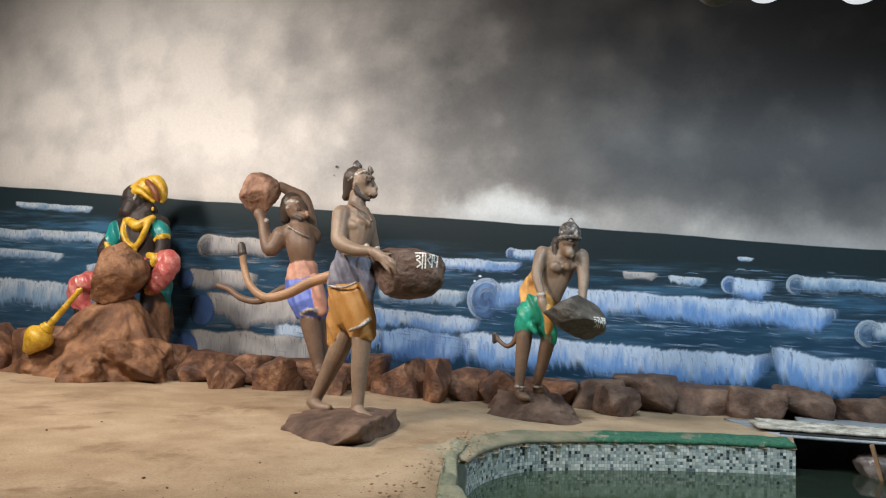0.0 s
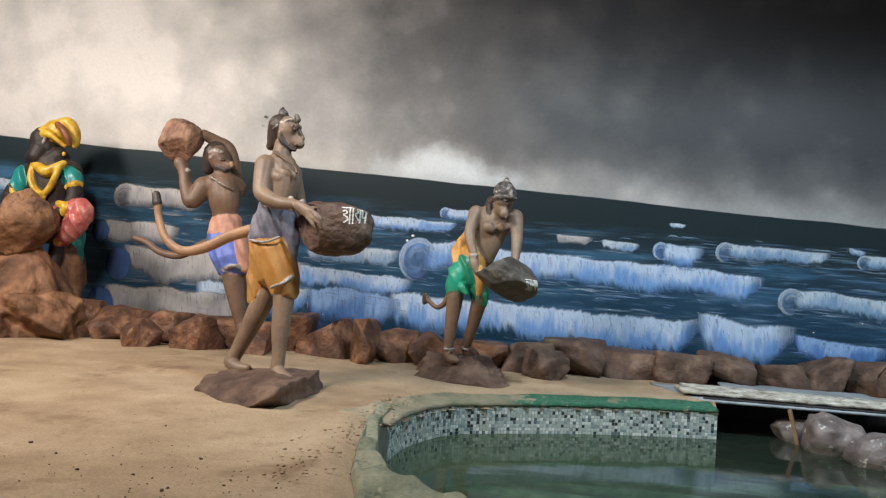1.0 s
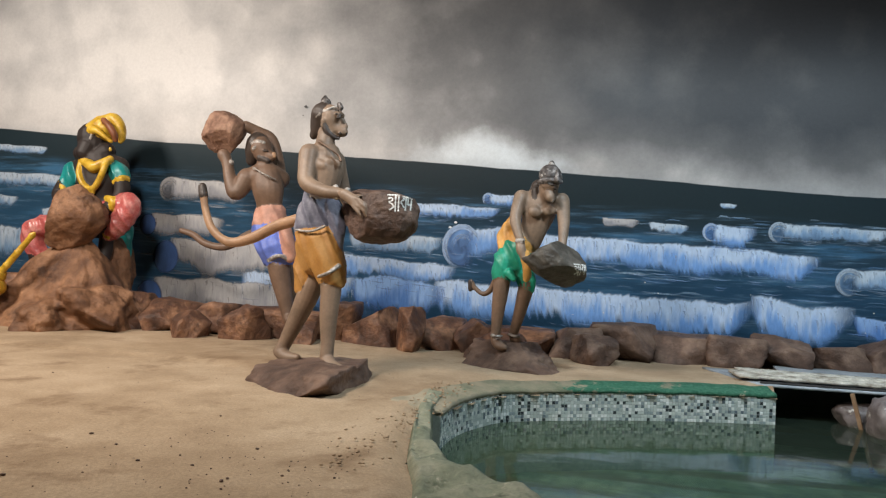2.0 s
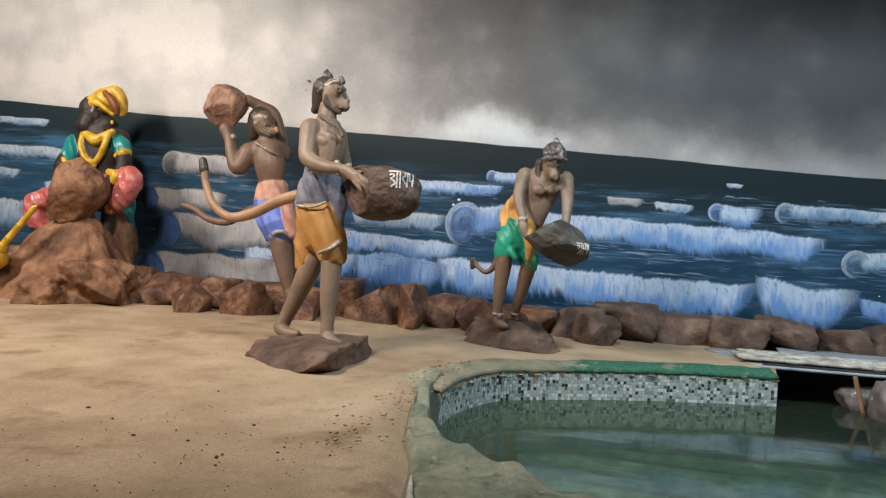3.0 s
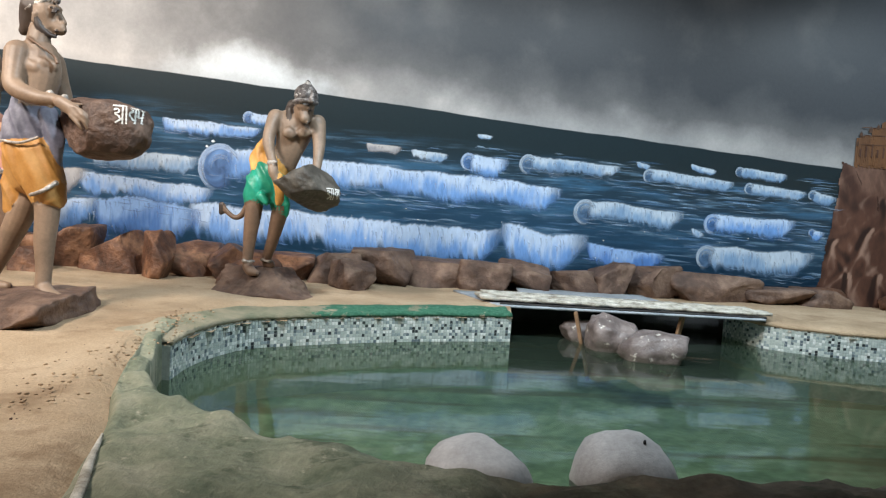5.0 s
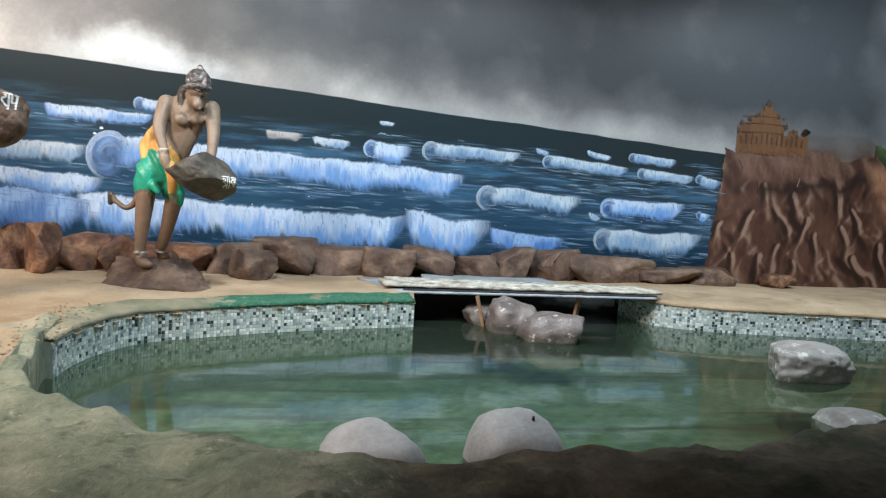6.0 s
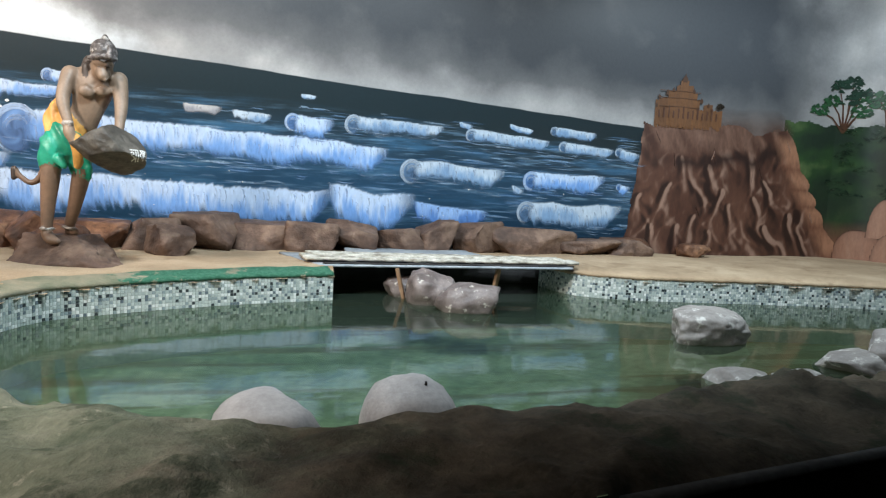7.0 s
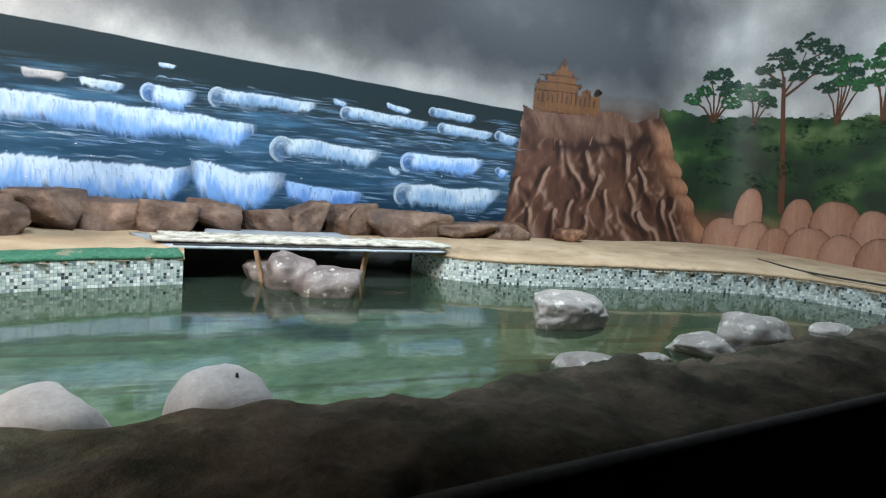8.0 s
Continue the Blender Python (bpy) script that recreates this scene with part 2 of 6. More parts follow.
def lip_material():
    """Green paint on cement, whole over the straight wall and worn to mossy cement towards the west end."""
    m, nodes, links, bsdf = tree_of("green_painted_lip")
    tc = nodes.new("ShaderNodeTexCoord")
    sep = nodes.new("ShaderNodeSeparateXYZ")
    links.new(tc.outputs["Object"], sep.inputs[0])
    n1, n2, n3 = noise_node(nodes, links, 5.0, 7, 0.7), noise_node(nodes, links, 34, 4, 0.7), noise_node(nodes, links, 2.6, 5, 0.6)
    paint = ramp_node(nodes, links, n2.outputs[0], [(0.3, (0.012, 0.085, 0.048)), (0.5, (0.030, 0.140, 0.080)), (0.7, (0.075, 0.20, 0.13))]).outputs[0]
    bare = ramp_node(nodes, links, n3.outputs[0], [(0.35, (0.15, 0.165, 0.105)), (0.5, (0.27, 0.24, 0.165)), (0.65, (0.39, 0.33, 0.23))]).outputs[0]
    sound = math_node(nodes, links, "MULTIPLY_ADD", step_node(nodes, links, sep.outputs[0], -0.1, 0.95), 0.26, -0.14)
    kept = step_node(nodes, links, math_node(nodes, links, "ADD", n1.outputs[0], sound), 0.50, 0.56)
    links.new(mix_node(nodes, links, kept, bare, paint), bsdf.inputs["Base Color"])
    bsdf.inputs["Roughness"].default_value = 0.8
    bump_node(nodes, links, bsdf, math_node(nodes, links, "ADD", n1.outputs[0], n2.outputs[0]), 0.8, 0.02)
    return m


def pool_material():
    """Pale green pool floor with long olive drifts of silt, thicker towards the east."""
    m, nodes, links, bsdf = tree_of("pool_floor")
    tc = nodes.new("ShaderNodeTexCoord")
    mp = nodes.new("ShaderNodeMapping")
    mp.inputs["Rotation"].default_value, mp.inputs["Scale"].default_value = (0, 0, radians(-14)), (0.22, 2.2, 1)
    links.new(tc.outputs["Object"], mp.inputs[0])
    sep = nodes.new("ShaderNodeSeparateXYZ")
    links.new(tc.outputs["Object"], sep.inputs[0])
    drift = nodes.new("ShaderNodeTexNoise")
    drift.inputs["Scale"].default_value, drift.inputs["Detail"].default_value = 1.5, 5
    links.new(mp.outputs[0], drift.inputs["Vector"])
    n1, n2 = noise_node(nodes, links, 1.6, 6, 0.62), noise_node(nodes, links, 13, 5, 0.7)
    base = ramp_node(nodes, links, n1.outputs[0], [(0.34, (0.19, 0.27, 0.19)), (0.5, (0.34, 0.44, 0.33)), (0.66, (0.52, 0.60, 0.49))]).outputs[0]
    base = mix_node(nodes, links, 0.7, base, ramp_node(nodes, links, n2.outputs[0], [(0.35, (0.6, 0.62, 0.6)), (0.65, (1.3, 1.3, 1.25))]).outputs[0], "MULTIPLY")
    silt = math_node(nodes, links, "ADD", step_node(nodes, links, drift.outputs[0], 0.48, 0.60), math_node(nodes, links, "MULTIPLY", step_node(nodes, links, sep.outputs[0], 2.2, 5.5), 0.8))
    links.new(mix_node(nodes, links, math_node(nodes, links, "MINIMUM", math_node(nodes, links, "MULTIPLY", silt, 0.75), 0.9), base, (0.17, 0.14, 0.06)), bsdf.inputs["Base Color"])
    bsdf.inputs["Roughness"].default_value = 0.9
    return m


GREEN_LIP, POOL = lip_material(), pool_material()
MOSAIC, MOSAIC_PIECE = mosaic_material("mosaic_joined", True), mosaic_material("mosaic_piece", False)
WATER = water_material()

# ---------------------------------------------------------------- mesh helpers


def mesh_from(name, bm, materials, smooth=True):
    me = bpy.data.meshes.new(name)
    bm.normal_update()
    bm.to_mesh(me)
    bm.free()
    for m in (materials if isinstance(materials, (list, tuple)) else [materials]):
        me.materials.append(m)
    if smooth:
        for p in me.polygons:
            p.use_smooth = True
    return me


def part(name, bm, material, parent=None, label="", smooth=True):
    ob = new(name, mesh_from(name, bm, material, smooth))
    if parent:
        ob.parent = parent
    return tagged(ob, label)


def thing(name, label, category, group="", place=None):
    ob = new(name)
    ob.empty_display_size = 0.1
    if place is not None:
        ob.matrix_world = place
    return tagged(ob, label, category, group)


def box(bm, lo, hi, m=None, bevel=0.0):
    r = bmesh.ops.create_cube(bm, size=1)
    size, mid = [b - a for a, b in zip(lo, hi)], [(a + b) / 2 for a, b in zip(lo, hi)]
    for v in r["verts"]:
        v.co = Vector([c * s + o for c, s, o in zip(v.co, size, mid)])
    if bevel:
        edges = list({e for v in r["verts"] for e in v.link_edges})
        r = bmesh.ops.bevel(bm, geom=edges, offset=bevel, segments=2, affect="EDGES")
    if m is not None:
        for v in r["verts"]:
            v.co = m @ v.co
    return r["verts"]


def spline(points, n):
    """n points along a Catmull-Rom curve through the given ones (any dimension), evenly spaced."""
    p = np.array(points, float)
    p = np.vstack([2 * p[0] - p[1], p, 2 * p[-1] - p[-2]])
    out = []
    for i in range(1, len(p) - 2):
        for t in np.linspace(0, 1, 24, endpoint=False):
            a, b, c, d = p[i - 1], p[i], p[i + 1], p[i + 2]
            out.append(0.5 * (2 * b + (c - a) * t + (2 * a - 5 * b + 4 * c - d) * t * t + (3 * b - a - 3 * c + d) * t ** 3))
    out.append(p[-2])
    out = np.array(out)
    s = np.concatenate([[0], np.cumsum(np.linalg.norm(np.diff(out[:, :3], axis=0), axis=1))])
    at = np.linspace(0, s[-1], n)
    return np.stack([np.interp(at, s, out[:, k]) for k in range(out.shape[1])], 1)


def rock_mesh(bm, size, seed, cuts=9, rough=0.12, detail=4, boxy=0.6, m=None, slot=0):
    """A stone: a rounded block, split by a few flat faces and roughened."""
    rng = random.Random(seed)
    r = bmesh.ops.create_icosphere(bm, subdivisions=detail, radius=1)
    planes = []
    for _ in range(cuts):
        n = Vector((rng.gauss(0, 1), rng.gauss(0, 1), rng.gauss(0, 0.8))).normalized()
        planes.append((n, rng.uniform(0.50, 0.86)))
    off = Vector((rng.uniform(-50, 50), rng.uniform(-50, 50), rng.uniform(-50, 50)))
    for v in r["verts"]:
        c = v.co.copy()
        big = max(abs(c.x), abs(c.y), abs(c.z))
        c = c.lerp(c / big * 0.85, boxy)
        for n, d in planes:
            k = c.dot(n) - d
            if k > 0:
                c -= n * k * 0.985
        w = noise.fractal(c * 1.6 + off, 0.9, 2.0, 4) * rough + noise.noise(c * 7 + off) * rough * 0.28
        c *= 1 + w
        v.co = Vector((c.x * size[0] / 2, c.y * size[1] / 2, c.z * size[2] / 2))
        if m is not None:
            v.co = m @ v.co
    if slot:
        for f in {f for v in r["verts"] for f in v.link_faces}:
            f.material_index = slot
    return r["verts"]


def rock(name, label, place, size, seed, material, group="", cuts=9, rough=0.12, detail=4, boxy=0.6, turn=0.0, category="rock", lean=(0, 0)):
    bm = bmesh.new()
    rock_mesh(bm, size, seed, cuts, rough, detail, boxy)
    ob = part(name, bm, material)
    ob.matrix_world = pose(*place, lean[0], lean[1], turn)
    return tagged(ob, label, category, group)


def inside(x, y, poly):
    hit, j = False, len(poly) - 1
    for i in range(len(poly)):
        (xi, yi), (xj, yj) = poly[i], poly[j]
        if (yi > y) != (yj > y) and x < (xj - xi) * (y - yi) / (yj - yi) + xi:
            hit = not hit
        j = i
    return hit


# ---------------------------------------------------------------- shell of the hall
WALL_Y = 5.89
wall_line = [(-11.5, WALL_Y), (-4, WALL_Y), (2, WALL_Y), (6, WALL_Y), (8.0, WALL_Y), (8.4, WALL_Y - 0.01), (8.75, 5.75), (8.95, 5.4), (9.02, 4.8), (9.05, 3.0), (9.05, 0.0), (9.05, -6.2)]
_dense = spline([(*p, 0) for p in wall_line], 4000)
_run = np.concatenate([[0], np.cumsum(np.linalg.norm(np.diff(_dense, axis=0), axis=1))]) - 11.5


def on_wall(s, z, lift):
    """The point at run s along the mural (s is x on its straight stretch), a little off the plaster."""
    x, y = np.interp(s, _run, _dense[:, 0]), np.interp(s, _run, _dense[:, 1])
    x2, y2 = np.interp(s + 0.02, _run, _dense[:, 0]), np.interp(s + 0.02, _run, _dense[:, 1])
    k = math.hypot(x2 - x, y2 - y)
    return (x + (y2 - y) / k * lift, y - (x2 - x) / k * lift, z)


def wall_sheet(name, line, z0, z1, thick, material):
    bm = bmesh.new()
    n = 420
    pts = spline([(*p, 0) for p in line], n)
    rows = []
    for i, p in enumerate(pts):
        d = pts[min(i + 1, n - 1)] - pts[max(i - 1, 0)]
        d /= np.linalg.norm(d)
        out = np.array([-d[1], d[0], 0]) * thick
        rows.append([bm.verts.new((p[0], p[1], z0)), bm.verts.new((p[0], p[1], z1)), bm.verts.new((p[0] + out[0], p[1] + out[1], z1)), bm.verts.new((p[0] + out[0], p[1] + out[1], z0))])
    for a, b in zip(rows, rows[1:]):
        for k in range(4):
            bm.faces.new((a[k], b[k], b[(k + 1) % 4], a[(k + 1) % 4]))
    bm.faces.new(rows[0])
    bm.faces.new(rows[-1][::-1])
    bmesh.ops.recalc_face_normals(bm, faces=bm.faces)
    return part(name, bm, material)


wall_north = tagged(wall_sheet("wall_north", wall_line, -0.6, 6.4, 0.2, MURAL), "wall mural of a stormy sky over dark blue sea", "wall", kind="structure")


def slab(name, lo, hi, material, label, category):
    bm = bmesh.new()
    box(bm, lo, hi)
    return tagged(part(name, bm, material, smooth=False), label, category, kind="structure")


slab("wall_west", (-11.7, -6.2, -0.8), (-11.5, 6.1, 6.4), CEILING, "plain grey plastered side wall", "wall")
slab("wall_south", (-11.7, -6.4, -0.8), (9.3, -6.2, 6.4), DARK, "dark wall behind the visitors", "wall")
slab("ceiling", (-11.7, -6.4, 6.4), (9.3, 6.1, 6.55), DARK, "dark painted flat ceiling", "ceiling")
slab("floor", (-11.7, -6.4, -0.9), (9.3, 6.1, -0.8), DARK, "dark visitors' floor", "floor")

# ---------------------------------------------------------------- pool, rim and sand
tile_west = [(-0.27, 2.46), (-0.25, 2.80), (-0.16, 3.10), (0.0, 3.36), (0.37, 3.58), (0.75, 3.76), (1.14, 3.91), (1.52, 4.03), (1.91, 4.13)]
tile_east = [(4.08, 5.0), (4.14, 4.62), (4.30, 4.38), (4.74, 4.20), (5.30, 4.10), (5.88, 4.03), (6.50, 3.93), (7.08, 3.80), (7.53, 3.52), (7.78, 3.10), (7.9, 2.5), (8.0, 1.9)]
rim_in = [(-0.34, 2.85), (-0.30, 2.4), (-0.20, 2.02), (-0.09, 1.62), (0.15, 1.33), (0.66, 1.0), (1.15, 0.82), (2.0, 0.80), (3.0, 1.0), (4.0, 1.24), (5.0, 1.46), (6.3, 1.76), (8.3, 2.2)]
rim_out = [(-0.44, 2.85), (-0.36, 2.3), (-0.25, 1.8), (-0.15, 1.4), (0.0, 1.0), (0.12, 0.5), (0.35, -0.25), (1.6, -0.06), (2.8, 0.17), (3.9, 0.38), (5.0, 0.59), (6.3, 0.84), (8.3, 1.2)]
SAND_Z = 0.262
hole = [p for p in rim_out[:7]] + [(0.35, -2.0), (12, -2.0), (12, 1.9)] + tile_east[::-1] + [(4.08, 5.15), (1.91, 5.15)] + tile_west[::-1]


_rim_pts = spline([(*p, 0) for p in rim_out[:8]], 160)[:, :2]


_lip_east = spline([(*p, 0) for p in tile_east], 200)[:, :2]
_lip_pts = spline([(*p, 0) for p in tile_west], 160)[:, :2]


def sand_height(x, y):
    h = SAND_Z
    if -0.9 < x < 0.9:
        away = float(np.min(np.hypot(_rim_pts[:, 0] - x, _rim_pts[:, 1] - y)))
        h -= 0.055 * max(0.0, 1 - away / 0.11)
    if -0.5 < x < 2.2 and y > 2.4:
        away = float(np.min(np.hypot(_lip_pts[:, 0] - x, _lip_pts[:, 1] - y)))
        h -= 0.075 * min(1.0, max(0.0, 1.5 - away / 0.115))
    if x > 4.0 and y < 4.9:
        away = float(np.min(np.hypot(_lip_east[:, 0] - x, _lip_east[:, 1] - y)))
        h -= 0.075 * min(1.0, max(0.0, 1.5 - away / 0.10))
    bank = (y - 3.32 + 0.22 * max(0, x + 2.6)) / 0.05
    if x < -1.5:
        h += 0.022 * min(1, max(0, bank)) * min(1, (-1.5 - x) * 2)
    h += 0.018 * noise.noise(Vector((x * 0.7, y * 0.7, 3))) + 0.007 * noise.noise(Vector((x * 3, y * 3, 8))) + 0.003 * noise.noise(Vector((x * 11, y * 11, 1)))
    return h


def build_sand():
    bm = bmesh.new()
    xs, ys = np.arange(-11.5, 9.12, 0.055), np.arange(-0.95, 5.95, 0.055)
    grid = [[bm.verts.new((x, y, sand_height(x, y))) for x in xs] for y in ys]
    for j in range(len(ys) - 1):
        for i in range(len(xs) - 1):
            if not inside((xs[i] + xs[i + 1]) / 2, (ys[j] + ys[j + 1]) / 2, hole):
                bm.faces.new((grid[j][i], grid[j][i + 1], grid[j + 1][i + 1], grid[j + 1][i]))
    bmesh.ops.delete(bm, geom=[v for v in bm.verts if not v.link_faces], context="VERTS")
    return tagged(part("ground", bm, SAND), "trodden tan sand floor of the shore scene", "ground", kind="structure")


ground = build_sand()


def build_rim():
    """Lumpy cement coping between the sand and the water, then along the visitors' side."""
    bm = bmesh.new()
    n, k = 260, 26
    a, b = spline([(*p, 0) for p in rim_out], n), spline([(*p, 0) for p in rim_in], n)
    rows = []
    for i in range(n):
        row = []
        for j in range(k + 1):
            t = j / k
            front = min(1, max(0, (i - 95) / 50))
            out = 0.16 * max(0.0, 1 - i / 70) + 0.06 * (1 - front) + 0.01
            p = a[i] + (b[i] - a[i]) * (t * (1.04 + out) - out)
            lump = noise.fractal(Vector((p[0] * 2.1, p[1] * 2.1, 0.4)), 0.9, 2, 4)
            z = 0.25 - 0.075 * front + 0.05 * lump + 0.022 * noise.noise(Vector((p[0] * 6, p[1] * 6, 2))) + 0.012 * noise.noise(Vector((p[0] * 15, p[1] * 15, 5)))
            z += 0.03 * math.sin(math.pi * min(1, t)) * (0.5 + front)
            z += front * 0.05 * max(0, noise.noise(Vector((p[0] * 8, p[1] * 8, 6)))) * min(1, max(0, (t - 0.45) / 0.2))
            if t < 0.2:
                k2 = t / 0.2
                z = z * k2 + (SAND_Z - 0.035 if front < 0.5 else 0.17) * (1 - k2) + 0.02 * math.sin(math.pi * k2)
            if t > 0.84:
                z -= 0.46 * ((t - 0.84) / 0.16) ** 1.4
            row.append(bm.verts.new((p[0], p[1], z)))
        rows.append(row)
    for r0, r1 in zip(rows, rows[1:]):
        for j in range(k):
            bm.faces.new((r0[j], r0[j + 1], r1[j + 1], r1[j]))
    bmesh.ops.recalc_face_normals(bm, faces=bm.faces)
    if sum(f.normal.z for f in bm.faces) < 0:
        bmesh.ops.reverse_faces(bm, faces=bm.faces)
    return tagged(part("pool_rim", bm, RIM), "lumpy moss-green cement rim round the pool", "pool rim", kind="structure")


build_rim()

# barrier on the visitors' side, below the rim
bm = bmesh.new()
edge = spline([(*p, 0) for p in [(-11.4, -0.95), (-4.0, -0.95), (-0.6, -0.75)] + rim_out[6:]], 120)
rows = []
for p in edge:
    rows.append([bm.verts.new((p[0], p[1] + dy, z)) for dy, z in ((0.06, 0.10), (0.05, 0.178), (0.0, 0.185), (-0.035, 0.17), (-0.045, 0.10), (-0.05, -0.8))])
for r0, r1 in zip(rows, rows[1:]):
    for j in range(5):
        bm.faces.new((r0[j], r1[j], r1[j + 1], r0[j + 1]))
bmesh.ops.recalc_face_normals(bm, faces=bm.faces)
trim_rows = [[(p[0], p[1] + dy, z) for dy, z in ((0.012, 0.186), (0.004, 0.196), (-0.03, 0.192), (-0.04, 0.172))] for p in edge]
tagged(part("barrier", bm, DARK), "dark low wall between the visitors and the pool", "barrier", kind="structure")

slab("pool_floor", (-0.9, -0.2, -0.42), (8.3, 5.14, -0.36), POOL, "pale green painted pool floor", "pool")
bm = bmesh.new()
vs = [bm.verts.new(p) for p in ((-0.45, 0.9, 0), (0.6, 0.3, 0), (8.2, 1.5, 0), (8.2, 5.2, 0), (-0.45, 5.2, 0))]
bm.faces.new(vs)
water = tagged(part("water", bm, WATER, smooth=False), "still green pool water mirroring the mural", "water", kind="structure")

# unseen panels added on the visitors' side; edges keep lamps off the near rim
slab("shade_panel", (1.05, -6.2, 3.0), (9.0, 1.67, 3.08), DARK, "unseen dark panel added over the visitors' side to shade the rim", "ceiling")
slab("shade_panel_west", (-1.25, -6.2, 3.0), (1.05, 0.9, 3.08), DARK, "unseen dark panel added over the visitors' side to shade the rim", "ceiling")

# channel under the boards, its back coloured dark to stand for the shade
slab("channel_wall", (1.75, 5.15, -0.4), (5.2, 5.25, 0.2), DARK, "back of the channel, coloured dark for the shade under the boards", "wall")

PITCH = 0.0238


def tile_wall(name, line, rows_up, label, piece_from, piece_to):
    """A cement wall with a mosaic face. Tiles from piece_from to piece_to along it are objects of their own."""
    length = float(np.sum(np.linalg.norm(np.diff(np.array(spline([(*p, 0) for p in line], 200)), axis=0), axis=1)))
    cols = int(length / PITCH)
    pts = spline([(*p, 0) for p in line], cols + 1)
    bm = bmesh.new()
    lip = bmesh.new()
    prof, lipprof = [], []
    for i in range(cols + 1):
        d = pts[min(i + 1, cols)] - pts[max(i - 1, 0)]
        d /= np.linalg.norm(d)
        back = np.array([-d[1], d[0], 0])
        p = pts[i]
        top = rows_up * PITCH + 0.004
        prof.append([bm.verts.new(tuple(p + back * o + np.array([0, 0, z]))) for o, z in ((0, -0.4), (0, top), (0.16, top), (0.16, -0.4))])
        s = i * PITCH
        w = 0.15 + 0.05 * noise.noise(Vector((s * 2.3, 1.7, rows_up))) + 0.05 * noise.noise(Vector((s * 7, 2.7, rows_up))) + (0.15 * max(0.0, 1 - s / 1.3) if line is tile_west else 0.0)
        j = 0.007 * noise.noise(Vector((s * 9, 4.2, 0))) + 0.006 * noise.noise(Vector((s * 31, 1.2, rows_up)))
        ring = ((0.002, top - 0.020 + j), (-0.009, top - 0.014 + j), (-0.014, top + 0.004 + j), (0.004, top + 0.018 + j), (w * 0.5, top + 0.026 + j * 0.5), (w, SAND_Z + 0.004), (w + 0.07, SAND_Z - 0.05))
        lipprof.append([lip.verts.new(tuple(p + back * o + np.array([0, 0, z]))) for o, z in ring])
    for a, b in zip(prof, prof[1:]):
        for k in range(4):
            bm.faces.new((a[k], b[k], b[(k + 1) % 4], a[(k + 1) % 4]))
    bm.faces.new(prof[0])
    bm.faces.new(prof[-1][::-1])
    for a, b in zip(lipprof, lipprof[1:]):
        for k in range(len(a) - 1):
            lip.faces.new((a[k], b[k], b[k + 1], a[k + 1]))
    lip.faces.new(lipprof[0])
    lip.faces.new(lipprof[-1][::-1])
    for b in (bm, lip):
        bmesh.ops.recalc_face_normals(b, faces=b.faces)
    wall = tagged(part(name, bm, GROUT, smooth=False), label, "pool wall", kind="structure")
    # one tile: a slightly domed square plate
    h, th = PITCH * 0.45, 0.004
    tb = bmesh.new()
    lo = [tb.verts.new((sx * h, 0, sz * h)) for sx, sz in ((-1, -1), (1, -1), (1, 1), (-1, 1))]
    hi = [tb.verts.new((sx * h * 0.86, -th, sz * h * 0.86)) for sx, sz in ((-1, -1), (1, -1), (1, 1), (-1, 1))]
    tb.faces.new(hi)
    for k in range(4):
        tb.faces.new((lo[k], lo[(k + 1) % 4], hi[(k + 1) % 4], hi[k]))
    one = mesh_from("tile", tb, MOSAIC_PIECE, False)
    base = np.array([[v.co.x, v.co.y, v.co.z] for v in one.vertices])
    quads = [list(f.vertices) for f in one.polygons]
    verts, faces = [], []
    rng = random.Random(cols)
    for i in range(cols):
        p, d = (pts[i] + pts[i + 1]) / 2, pts[i + 1] - pts[i]
        yaw = math.atan2(d[1], d[0])
        for r in range(-4, rows_up):
            z = (r + 0.5) * PITCH + rng.uniform(-0.0006, 0.0006)
            if piece_from <= i < piece_to and r >= 0:
                ob = new("tile", one)
                ob.matrix_world = Matrix.Translation((p[0], p[1], z)) @ Matrix.Rotation(yaw, 4, "Z")
                ob.parent = wall
            else:
                c, s_ = math.cos(yaw), math.sin(yaw)
                k = len(verts)
                verts += [(p[0] + b[0] * c - b[1] * s_, p[1] + b[0] * s_ + b[1] * c, z + b[2]) for b in base]
                faces += [[q + k for q in f] for f in quads]
    me = bpy.data.meshes.new("mosaic")
    me.from_pydata(verts, [], faces)
    me.materials.append(MOSAIC)
    ob = new("mosaic", me)
    ob.parent = wall
    tagged(ob, "small square white, grey and black glass tiles", kind="stuff")
    return wall, lip, cols


# ---------------------------------------------------------------- painted waves on the mural


